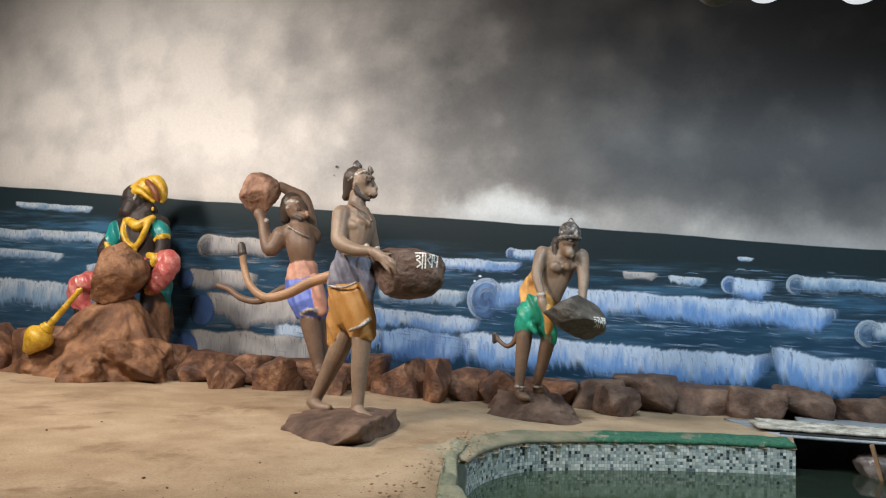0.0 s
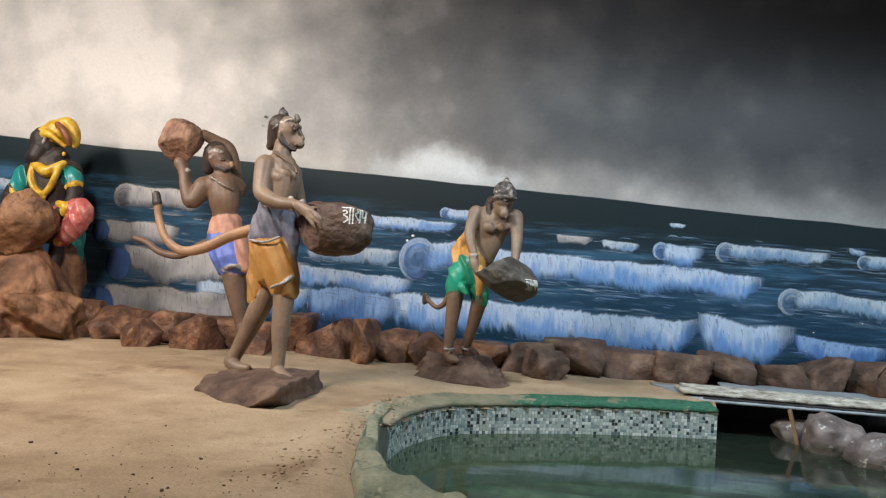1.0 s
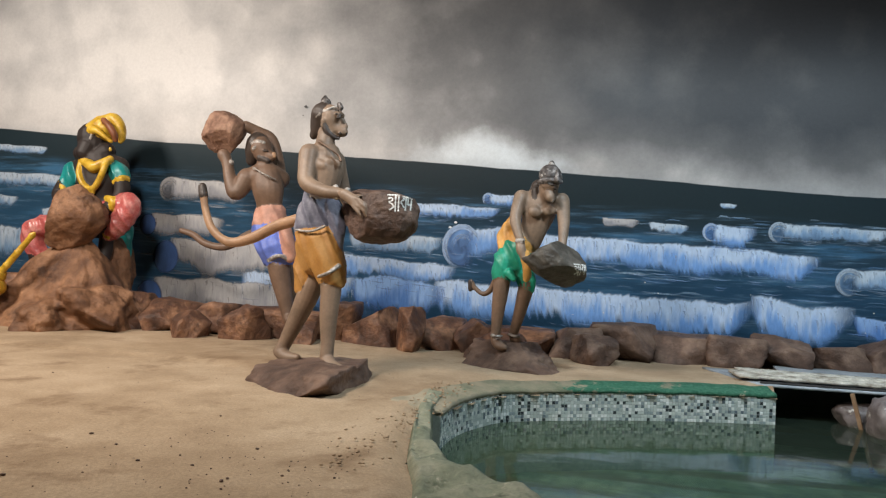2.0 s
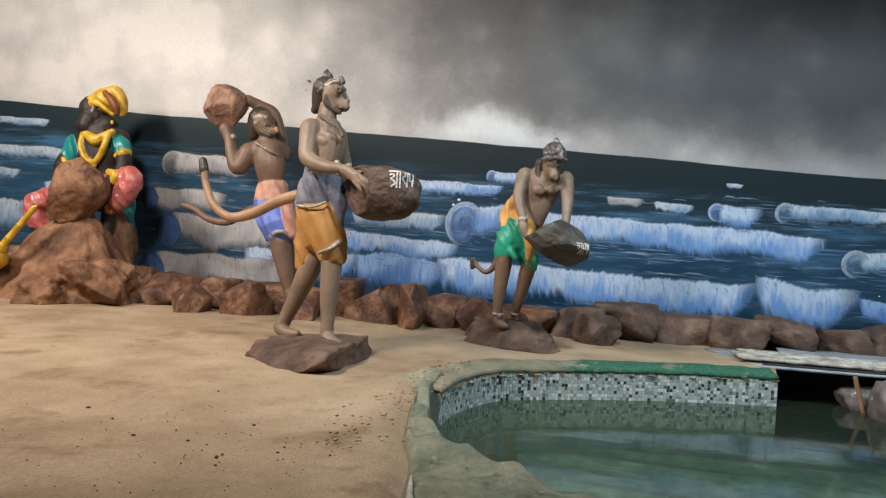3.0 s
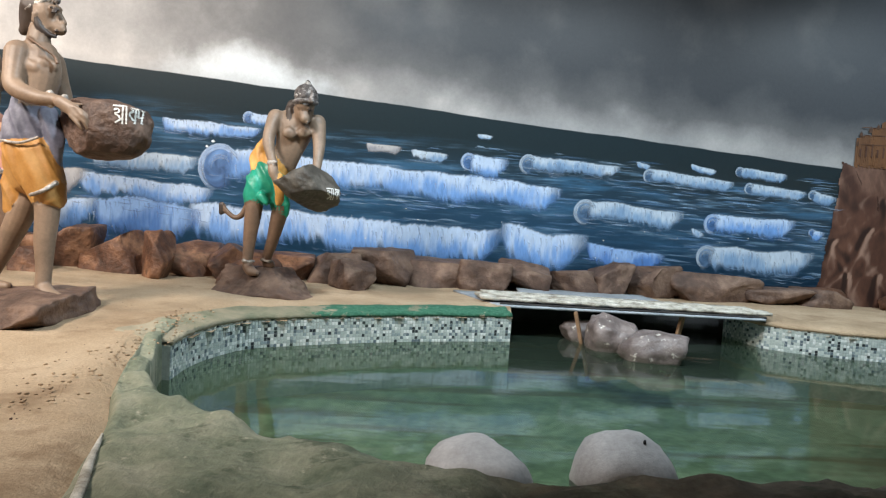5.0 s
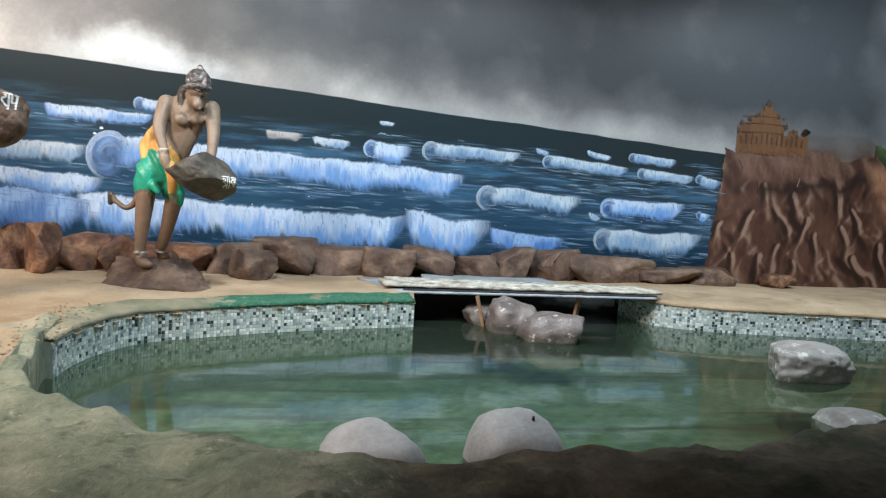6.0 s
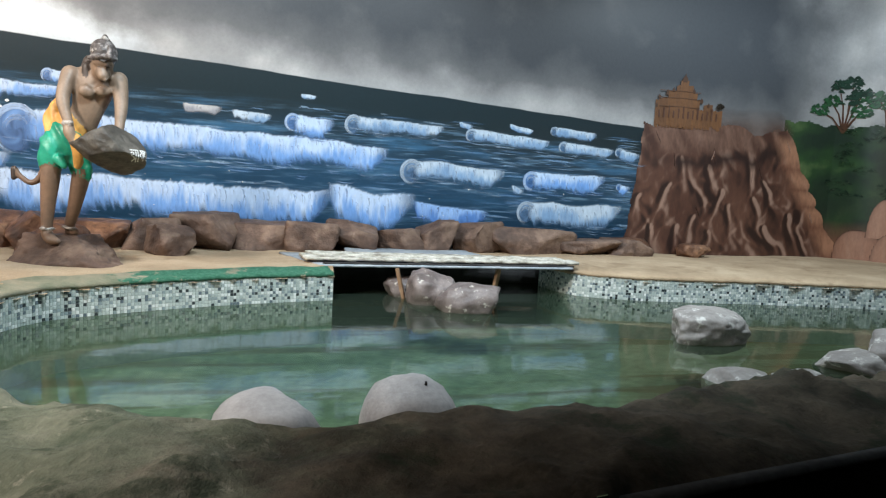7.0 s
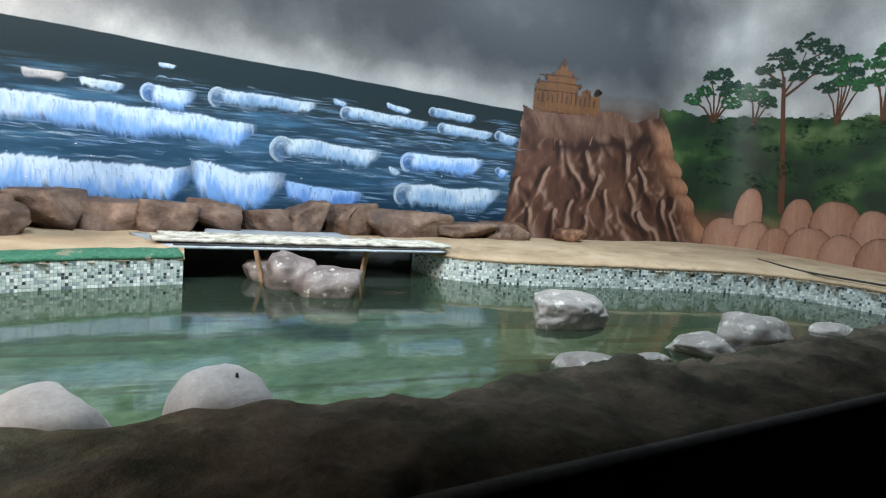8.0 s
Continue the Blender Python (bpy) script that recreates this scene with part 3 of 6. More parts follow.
class Paint:
    """Collects brush strokes that lie on the wall, with a colour for every corner."""

    def __init__(self, seed):
        self.v, self.f, self.c, self.rng = [], [], [], random.Random(seed)

    def stroke(self, pts, widths, colours, lift):
        k = len(self.v)
        for i, (p, w, c) in enumerate(zip(pts, widths, colours)):
            q, r = pts[max(i - 1, 0)], pts[min(i + 1, len(pts) - 1)]
            dx, dz = r[0] - q[0], r[1] - q[1]
            s = math.hypot(dx, dz) or 1
            nx, nz = -dz / s * w / 2, dx / s * w / 2
            self.v += [on_wall(p[0] - nx, p[1] - nz, lift), on_wall(p[0] + nx, p[1] + nz, lift)]
            self.c += [c, c]
            if i:
                a = k + 2 * i
                self.f.append((a - 2, a - 1, a + 1, a))

    def field(self, x0, x1, z0, z1, cell, colour, lift):
        """A painted area: a grid of small cells, coloured by a function that gives None outside the area."""
        nx, nz = int((x1 - x0) / cell), int((z1 - z0) / cell)
        ids = {}
        for j in range(nz + 1):
            for i in range(nx + 1):
                x, z = x0 + (x1 - x0) * i / nx, z0 + (z1 - z0) * j / nz
                c = colour(x, z)
                if c is not None:
                    ids[i, j] = len(self.v)
                    self.v.append(on_wall(x, z, lift))
                    self.c.append(c)
        for i, j in ids:
            q = [ids.get(k) for k in ((i, j), (i + 1, j), (i + 1, j + 1), (i, j + 1))]
            if None not in q:
                self.f.append(tuple(q))

    def finish(self, name, label=""):
        me = bpy.data.meshes.new(name)
        me.from_pydata(self.v, [], self.f)
        col = me.attributes.new("paint", "FLOAT_COLOR", "POINT")
        col.data.foreach_set("color", [x for c in self.c for x in (*c, 1.0)[:4]])
        me.materials.append(STROKE)
        ob = new(name, me)
        ob.parent = wall_north
        return tagged(ob, label)


def blend(a, b, t):
    return tuple(x + (y - x) * t for x, y in zip(a, b))


FOAM_BLUE = ((0.43, 0.55, 0.73), (0.135, 0.29, 0.60), (0.022, 0.075, 0.20))
FOAM_PALE = ((0.42, 0.51, 0.61), (0.17, 0.29, 0.46), (0.022, 0.065, 0.14))
FOAM_GREY = ((0.42, 0.42, 0.43), (0.25, 0.26, 0.29), (0.07, 0.08, 0.10))
FOAM_DEEP = ((0.24, 0.39, 0.66), (0.07, 0.18, 0.45), (0.02, 0.06, 0.17))


import itertools

_laid = itertools.count()


def wave(x0, z0, x1, z1, h, tones, curl=0.0, fringe=1.0, cap=False):
    """A painted breaker: a crest from (x0, z0) to (x1, z1), brushed down over a height h, with a curl or a round cap at its west end."""
    p = Paint(int((x0 * 91 + z0 * 37) * 100))
    rng = p.rng
    top, mid, low = tones
    seed = x0 * 3.1 + z0 * 7.7
    long = x1 - x0
    lift = 0.0032 + 0.0004 * (next(_laid) % 8)
    grain = 0.5 if tones is FOAM_GREY else 1.0

    def crest_at(x):
        t = (x - x0) / long
        scallop = abs(math.sin(x * 0.9 / h + 2.2 * noise.noise(Vector((x * 2, seed, 5)))))
        return z0 + (z1 - z0) * t + 0.18 * h * noise.noise(Vector((x * 2.6, seed, 7))) + 0.07 * h * scallop

    def colour(x, z):
        t = (x - x0) / long
        if not 0 <= t <= 1:
            return None
        over = crest_at(x)
        size = 1.14 * h * (0.86 + 0.26 * noise.noise(Vector((x * 1.9, seed, 1)))) * min(1, 0.45 + t * long / (0.5 * h)) * min(1, 0.35 + (1 - t) * long / (1.2 * h))
        v = (over - z) / size
        if v < -0.16 or v > 1.25:
            return None
        bend = x + h * (0.30 * v - 0.34 * v * v)
        comb = 0.7 * noise.noise(Vector((bend * 22, v * 0.8, seed))) + 0.8 * noise.noise(Vector((bend * 52, v * 1.2, seed)))
        comb *= grain
        blotch = noise.noise(Vector((x * 5, v * 1.3, seed + 4)))
        k = 0.74 * v + 0.30 * comb * min(1, 0.25 + 2 * max(0, v)) + 0.42 * blotch
        c = blend(top, mid, min(1, max(0, (k - 0.12) / 0.42)))
        c = blend(c, low, min(1, max(0, (k - 0.62) / 0.55)))
        soft = min(1, max(0, (v + 0.04 + 0.06 * comb) / 0.07)) * min(1, max(0, (1.02 + 0.26 * comb + 0.20 * blotch - v) / 0.34)) * min(1, t * long / (0.25 * h) + 0.15) * min(1, (1 - t) * long / (0.6 * h) + 0.05)
        return (*c, soft)

    ends = [crest_at(x0 + long * i / 20) for i in range(21)]
    p.field(x0, x1, min(ends) - h * 1.6, max(ends) + h * 0.16, 0.011 if h > 0.12 else 0.008, colour, lift)
    n = int(long / 0.034 * grain)
    for i in range(n):
        x = x0 + long * min(0.985, max(0.01, (i + rng.uniform(-1, 1)) / n))
        run = h * rng.uniform(0.20, 0.55) * fringe
        cz = crest_at(x) - rng.uniform(0.03, 0.10) * h - (rng.random() < 0.4) * rng.uniform(0.1, 0.4) * h
        lean = rng.uniform(-0.10, 0.12) * run
        a = rng.uniform(0.12, 0.48)
        c = blend(top, mid, rng.uniform(0, 0.45))
        pts = [(x - 0.10 * run, cz), (x, cz - 0.06 * run), (x + 0.06 * run, cz - run * 0.4), (x + lean, cz - run)]
        w = rng.uniform(0.008, 0.022)
        if rng.random() < 0.5 and h > 0.12:
            sx, sz, sl = x + rng.uniform(-0.05, 0.05), cz - h * rng.uniform(0.80, 1.10), rng.uniform(0.04, 0.14)
            sc = blend(mid, top, rng.uniform(0, 0.6))
            p.stroke([(sx - sl, sz + 0.01), (sx - sl * 0.3, sz), (sx + sl * 0.4, sz - 0.006), (sx + sl, sz + 0.008)], [0.003, 0.012, 0.010, 0.003], [(*sc, 0.0), (*sc, a), (*sc, a * 0.8), (*sc, 0.0)], 0.0095)
        p.stroke(pts, [w * 0.3, w, w * 0.8, 0.002], [(*c, 0.2 * a), (*c, a), (*c, a * 0.7), (*c, 0.0)], 0.0065 + rng.uniform(0, 0.002))
    if curl:
        cx, cz = x0 + curl * 0.35, (z0 - curl * 0.95)

        def hollow(x, z):
            dx, dz = (x - cx) / 0.9, z - cz
            q = math.hypot(dx, dz) / curl
            if q > 0.98:
                return None
            swirl = noise.noise(Vector((math.atan2(dz, dx) * 1.3 + q * 4, q * 3, seed)))
            return (*blend(low, mid, min(1, max(0, 0.30 + 0.55 * swirl + 0.5 * (q - 0.5) + 0.35 * dz / curl))), min(1, (0.98 - q) / 0.15) * 0.9 * min(1, max(0, 1.1 - dx / curl * 1.6)))

        p.field(cx - curl, cx + curl, cz - curl, cz + curl, 0.010, hollow, 0.0088)
        for k in range(34):
            inner = k >= 24
            r = curl * (rng.uniform(0.38, 0.60) if inner else rng.uniform(0.80, 1.04))
            a0 = rng.uniform(0.10, 0.55) * math.pi
            sweep = rng.uniform(0.35, 0.7) * math.pi if inner else rng.uniform(0.6, 1.15) * math.pi
            angs = [a0 + sweep * s / 9 for s in range(10)]
            pts = [(cx + r * 0.9 * math.cos(q), cz + r * math.sin(q)) for q in angs]
            c = blend(top, mid, rng.uniform(0.2, 0.9) if inner else rng.uniform(0, 0.4))
            al = rng.uniform(0.15, 0.4) if inner else rng.uniform(0.3, 0.8)
            w = 0.018 * min(1, curl / 0.12)
            p.stroke(pts, [0.004] + [w] * 8 + [0.004], [(*c, 0.1 * al)] + [(*c, al)] * 6 + [(*c, al * 0.6), (*c, al * 0.3), (*c, 0.0)], 0.0105 + rng.uniform(0, 0.002))
    if cap:
        def disc(x, z):
            dx, dz = x - x0 + 0.12 * h, z - z0 + h * 0.5
            q = math.hypot(dx / 0.85, dz) / (h * 0.52)
            if q > 1.1:
                return None
            s = min(1, max(0, 0.5 + dx / (0.7 * h) + 0.35 * noise.noise(Vector((x * 12, z * 5, seed)))))
            return (*blend((0.016, 0.035, 0.075), (0.06, 0.13, 0.34), s), min(1, max(0, (1.08 - q) / 0.2)))
        p.field(x0 - h * 0.7, x0 + h * 0.45, z0 - h * 1.1, z0 + h * 0.1, 0.012, disc, 0.0095)
    return p.finish("painted_wave")


wave(0.56, 1.64, 0.94, 1.62, 0.10, FOAM_GREY)
wave(1.03, 1.60, 1.42, 1.57, 0.09, FOAM_PALE)
wave(1.70, 1.81, 1.87, 1.80, 0.06, FOAM_PALE)
wave(1.60, 1.60, 2.06, 1.55, 0.19, FOAM_BLUE, 0.085)
wave(2.22, 1.63, 3.24, 1.57, 0.14, FOAM_PALE, 0.10)
wave(3.40, 1.65, 3.56, 1.61, 0.06, FOAM_PALE)
wave(3.52, 1.57, 4.48, 1.50, 0.13, FOAM_PALE, 0.07)
wave(3.98, 1.66, 4.27, 1.61, 0.07, FOAM_PALE)
wave(4.50, 1.66, 5.05, 1.62, 0.10, FOAM_PALE, 0.05)
wave(4.62, 1.50, 5.28, 1.45, 0.13, FOAM_PALE, 0.06)
wave(5.32, 1.47, 5.62, 1.42, 0.13, FOAM_PALE, 0.05)
wave(2.85, 1.20, 3.96, 1.13, 0.20, FOAM_PALE, 0.13)
wave(4.24, 1.14, 5.20, 1.13, 0.19, FOAM_BLUE, 0.10)
wave(5.36, 1.06, 5.52, 1.04, 0.11, FOAM_BLUE, 0.04)
wave(4.20, 0.80, 5.44, 0.78, 0.24, FOAM_PALE, 0.12)
wave(4.05, 0.98, 4.2, 0.93, 0.08, FOAM_PALE)
wave(-0.35, 1.46, 2.64, 1.29, 0.29, FOAM_BLUE)
wave(-0.98, 1.50, -0.20, 1.46, 0.34, FOAM_BLUE, 0.23)
wave(-1.2, 0.90, 2.06, 0.80, 0.36, FOAM_BLUE)
wave(2.02, 0.86, 2.96, 0.78, 0.40, FOAM_BLUE)
wave(2.94, 0.74, 3.80, 0.66, 0.20, FOAM_DEEP)
wave(-1.50, 1.74, -0.50, 1.70, 0.13, FOAM_BLUE)
wave(-0.66, 1.86, -0.28, 1.84, 0.12, FOAM_BLUE, 0.06)
wave(-2.15, 0.90, -1.05, 0.84, 0.38, FOAM_DEEP)
wave(-2.2, 1.40, -1.10, 1.36, 0.20, FOAM_PALE)
wave(-2.3, 1.12, -0.95, 1.06, 0.24, FOAM_BLUE)
wave(-3.5, 0.86, -2.05, 0.86, 0.36, FOAM_BLUE)
wave(-3.1, 1.18, -2.2, 1.14, 0.24, FOAM_GREY)
wave(-4.55, 1.96, -3.45, 1.90, 0.24, FOAM_GREY, 0.13)
wave(-4.74, 1.53, -3.75, 1.50, 0.25, FOAM_GREY, cap=True)
wave(-4.46, 1.22, -2.95, 1.18, 0.38, FOAM_GREY, cap=True)
wave(-4.66, 0.74, -2.80, 0.76, 0.40, FOAM_GREY, cap=True)
wave(-6.30, 1.56, -5.00, 1.52, 0.14, FOAM_PALE)
wave(-9.00, 1.36, -5.75, 1.26, 0.36, FOAM_PALE)
wave(-9.00, 2.06, -6.00, 1.97, 0.16, FOAM_PALE)
wave(-9.00, 1.82, -6.65, 1.70, 0.13, FOAM_PALE)
wave(-7.55, 2.40, -6.25, 2.32, 0.10, FOAM_PALE)


def build_ripples():
    """Loose level brush strokes between the breakers, thicker towards the east."""
    p = Paint(17)
    rng = p.rng
    for _ in range(900):
        x = 5.5 - 11.5 * rng.random() ** 1.5
        z = rng.uniform(0.62, 1.72) - 0.02 * x
        n = noise.noise(Vector((x * 1.3, z * 3.5, 8)))
        if n < -0.05:
            continue
        ln, w = rng.uniform(0.05, 0.24), rng.uniform(0.006, 0.020)
        c = blend((0.10, 0.24, 0.46), (0.34, 0.48, 0.62), rng.random() ** 1.5)
        if x < -2.6:
            c = blend(c, (0.30, 0.31, 0.33), 0.6)
        a = rng.uniform(0.12, 0.5)
        tip = rng.uniform(-0.02, 0.008)
        p.stroke([(x - ln, z + tip), (x - ln * 0.4, z + 0.004), (x + ln * 0.3, z), (x + ln, z + tip)], [0.003, w, w, 0.003], [(*c, 0.0), (*c, a), (*c, a), (*c, 0.0)], 0.0022 + rng.uniform(0, 0.0008))
    return p.finish("painted_ripples", "loose pale blue brush strokes between the waves")


build_ripples()

# ---------------------------------------------------------------- painted cliff, castle and woods
def build_painted_cliff():
    p = Paint(5)
    rng = p.rng
    peaks = [(5.72, 0.95, 0.4), (6.15, 1.42, -0.1), (6.02, 1.10, 0.3), (6.58, 1.33, -0.25), (6.93, 0.88, 0.05), (7.12, 1.34, -0.3), (7.42, 1.18, -0.45), (6.40, 0.72, 0.2), (7.28, 0.98, -0.35), (7.72, 0.78, -0.35), (7.95, 0.52, -0.3), (6.20, 0.60, 0.15), (6.75, 1.05, 0.25), (7.50, 0.62, -0.2), (5.85, 0.60, 0.1), (6.62, 0.55, 0.0)]

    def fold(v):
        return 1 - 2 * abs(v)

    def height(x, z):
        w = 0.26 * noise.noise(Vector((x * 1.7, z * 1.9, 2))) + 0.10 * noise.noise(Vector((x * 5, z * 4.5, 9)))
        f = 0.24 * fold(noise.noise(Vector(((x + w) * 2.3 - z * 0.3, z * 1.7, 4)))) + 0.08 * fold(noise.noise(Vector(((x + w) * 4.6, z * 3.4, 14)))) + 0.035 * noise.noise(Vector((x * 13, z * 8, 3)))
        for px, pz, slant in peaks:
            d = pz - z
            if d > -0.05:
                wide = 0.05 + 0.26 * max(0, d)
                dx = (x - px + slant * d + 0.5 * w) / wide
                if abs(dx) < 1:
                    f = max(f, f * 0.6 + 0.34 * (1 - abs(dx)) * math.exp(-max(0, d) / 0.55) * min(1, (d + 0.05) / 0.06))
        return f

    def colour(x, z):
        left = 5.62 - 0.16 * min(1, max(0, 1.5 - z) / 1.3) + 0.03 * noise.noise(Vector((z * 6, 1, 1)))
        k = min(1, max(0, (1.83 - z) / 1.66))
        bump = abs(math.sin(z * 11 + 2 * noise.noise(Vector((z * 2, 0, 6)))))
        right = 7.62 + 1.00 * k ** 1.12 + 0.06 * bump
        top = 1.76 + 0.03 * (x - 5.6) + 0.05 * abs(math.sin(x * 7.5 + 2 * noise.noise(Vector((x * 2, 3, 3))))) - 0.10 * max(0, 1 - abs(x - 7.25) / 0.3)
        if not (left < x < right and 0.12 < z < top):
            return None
        # the picture's own shading: slopes coloured as lit or shaded by their tilt
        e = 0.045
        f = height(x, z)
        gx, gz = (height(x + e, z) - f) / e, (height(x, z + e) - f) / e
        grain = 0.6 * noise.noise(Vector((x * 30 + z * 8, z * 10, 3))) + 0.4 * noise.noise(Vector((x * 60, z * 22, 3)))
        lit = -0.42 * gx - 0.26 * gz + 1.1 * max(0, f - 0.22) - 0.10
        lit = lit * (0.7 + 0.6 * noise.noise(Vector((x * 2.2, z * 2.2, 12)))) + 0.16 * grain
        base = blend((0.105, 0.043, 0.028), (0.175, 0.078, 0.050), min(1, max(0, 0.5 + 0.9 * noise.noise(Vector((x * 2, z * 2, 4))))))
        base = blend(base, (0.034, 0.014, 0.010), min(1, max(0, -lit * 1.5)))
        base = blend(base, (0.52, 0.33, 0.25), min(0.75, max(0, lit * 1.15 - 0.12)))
        # brushed knobs along the brow, with a dark painted shadow under it
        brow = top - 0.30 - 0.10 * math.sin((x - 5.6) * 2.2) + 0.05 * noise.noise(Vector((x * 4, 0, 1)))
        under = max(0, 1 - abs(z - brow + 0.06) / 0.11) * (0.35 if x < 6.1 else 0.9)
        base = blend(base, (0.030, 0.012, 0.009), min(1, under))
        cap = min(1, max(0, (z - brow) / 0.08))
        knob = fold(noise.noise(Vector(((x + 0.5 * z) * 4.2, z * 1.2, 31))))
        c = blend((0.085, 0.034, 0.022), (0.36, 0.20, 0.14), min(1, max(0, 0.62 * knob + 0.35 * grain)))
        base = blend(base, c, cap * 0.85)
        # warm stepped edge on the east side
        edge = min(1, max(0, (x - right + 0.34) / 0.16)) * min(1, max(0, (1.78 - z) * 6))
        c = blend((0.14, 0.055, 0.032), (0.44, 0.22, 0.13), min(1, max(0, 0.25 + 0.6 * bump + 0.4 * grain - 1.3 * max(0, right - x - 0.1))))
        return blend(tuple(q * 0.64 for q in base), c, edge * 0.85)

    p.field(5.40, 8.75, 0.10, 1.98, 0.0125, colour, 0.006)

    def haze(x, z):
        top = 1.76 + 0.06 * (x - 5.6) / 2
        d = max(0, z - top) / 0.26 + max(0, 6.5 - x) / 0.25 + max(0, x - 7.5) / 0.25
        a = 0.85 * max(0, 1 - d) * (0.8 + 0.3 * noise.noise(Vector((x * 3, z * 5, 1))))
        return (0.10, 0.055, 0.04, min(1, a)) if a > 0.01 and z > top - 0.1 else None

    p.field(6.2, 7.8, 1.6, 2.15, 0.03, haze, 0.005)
    # long dry-brush highlights down the ridges
    for _ in range(12):
        x, z = rng.uniform(5.65, 8.2), rng.uniform(0.35, 1.75)
        if x > 7.55 + (1.83 - z) * 0.6:
            continue
        n, s = rng.randint(4, 7), rng.uniform(-0.35, 0.55)
        ln = rng.uniform(0.08, 0.34)
        pts = [(x + s * ln * t + 0.01 * noise.noise(Vector((x * 9, t * 5, z))), z - ln * t) for t in np.linspace(0, 1, n)]
        c = blend((0.46, 0.27, 0.20), (0.06, 0.028, 0.02), 1 if rng.random() < 0.45 else rng.uniform(0, 0.3))
        w = rng.uniform(0.006, 0.018)
        p.stroke(pts, [w * 0.3] + [w] * (n - 2) + [0.002], [(*c, 0.5)] * (n - 1) + [(*c, 0.0)], 0.009 + rng.uniform(0, 0.002))
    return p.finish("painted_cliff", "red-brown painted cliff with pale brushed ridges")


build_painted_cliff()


def build_painted_castle():
    p = Paint(6)
    rng = p.rng
    base_z = 1.79

    def block(x0, x1, z1, c, lift, z0=base_z):
        n = max(2, int((x1 - x0) / 0.02))
        for i in range(n):
            x = x0 + (x1 - x0) * (i + 0.5) / n
            cc = blend(c, (0.13, 0.06, 0.03), rng.uniform(0, 0.35))
            foot = z0 + (rng.uniform(-0.04, 0.02) if z0 == base_z else 0)
            p.stroke([(x, foot), (x, (z0 + z1) / 2), (x, z1 + rng.uniform(-0.008, 0.008))], [(x1 - x0) / n * 1.15] * 3, [cc] * 3, lift)

    def dome(x, z, r, c, lift):
        p.stroke([(x, z - 0.02), (x, z + r * 0.4), (x, z + r), (x, z + r * 1.5), (x, z + r * 2.3)], [r * 1.5, r * 2, r * 1.5, r * 0.5, 0.006], [c] * 5, lift)

    ochre, deep = (0.155, 0.068, 0.026), (0.065, 0.03, 0.016)
    block(5.76, 6.66, 1.99, ochre, 0.011)
    block(5.76, 5.90, 2.06, blend(ochre, deep, 0.15), 0.012)
    block(6.40, 6.52, 2.05, blend(ochre, deep, 0.3), 0.012)
    block(5.80, 6.34, 2.10, blend(ochre, deep, 0.25), 0.013)
    block(5.92, 6.30, 2.18, ochre, 0.015)
    block(6.02, 6.24, 2.25, blend(ochre, deep, 0.2), 0.017)
    block(6.07, 6.17, 2.31, ochre, 0.019)
    dome(6.12, 2.31, 0.035, deep, 0.020)
    for x, z, r in ((5.80, 2.10, 0.018), (5.90, 2.15, 0.02), (5.98, 2.19, 0.016), (6.25, 2.19, 0.018), (6.36, 2.08, 0.022), (6.46, 2.04, 0.016), (5.77, 2.0, 0.015)):
        dome(x, z, r, deep, 0.020)
    for i in range(13):
        x = 5.80 + i * 0.064
        block(x, x + 0.018, 1.95 + 0.03 * (i % 3), (0.07, 0.03, 0.02), 0.021, 1.87)
    for z in (2.0, 2.10, 2.18):
        p.stroke([(5.80, z), (6.1, z + 0.005), (6.34, z)], [0.008] * 3, [(0.09, 0.04, 0.02)] * 3, 0.022)
    for _ in range(60):
        a, r = rng.uniform(0, 6.28), 0.05 * math.sqrt(rng.random())
        x, z = 6.62 + r * math.cos(a), 2.04 + r * 0.7 * math.sin(a)
        p.stroke([(x - 0.012, z), (x, z + 0.004), (x + 0.012, z)], [0.004, 0.016, 0.004], [(0.03, 0.02, 0.012)] * 3, 0.023)
    return p.finish("painted_castle", "small ochre painted palace with towers and domes")


build_painted_castle()


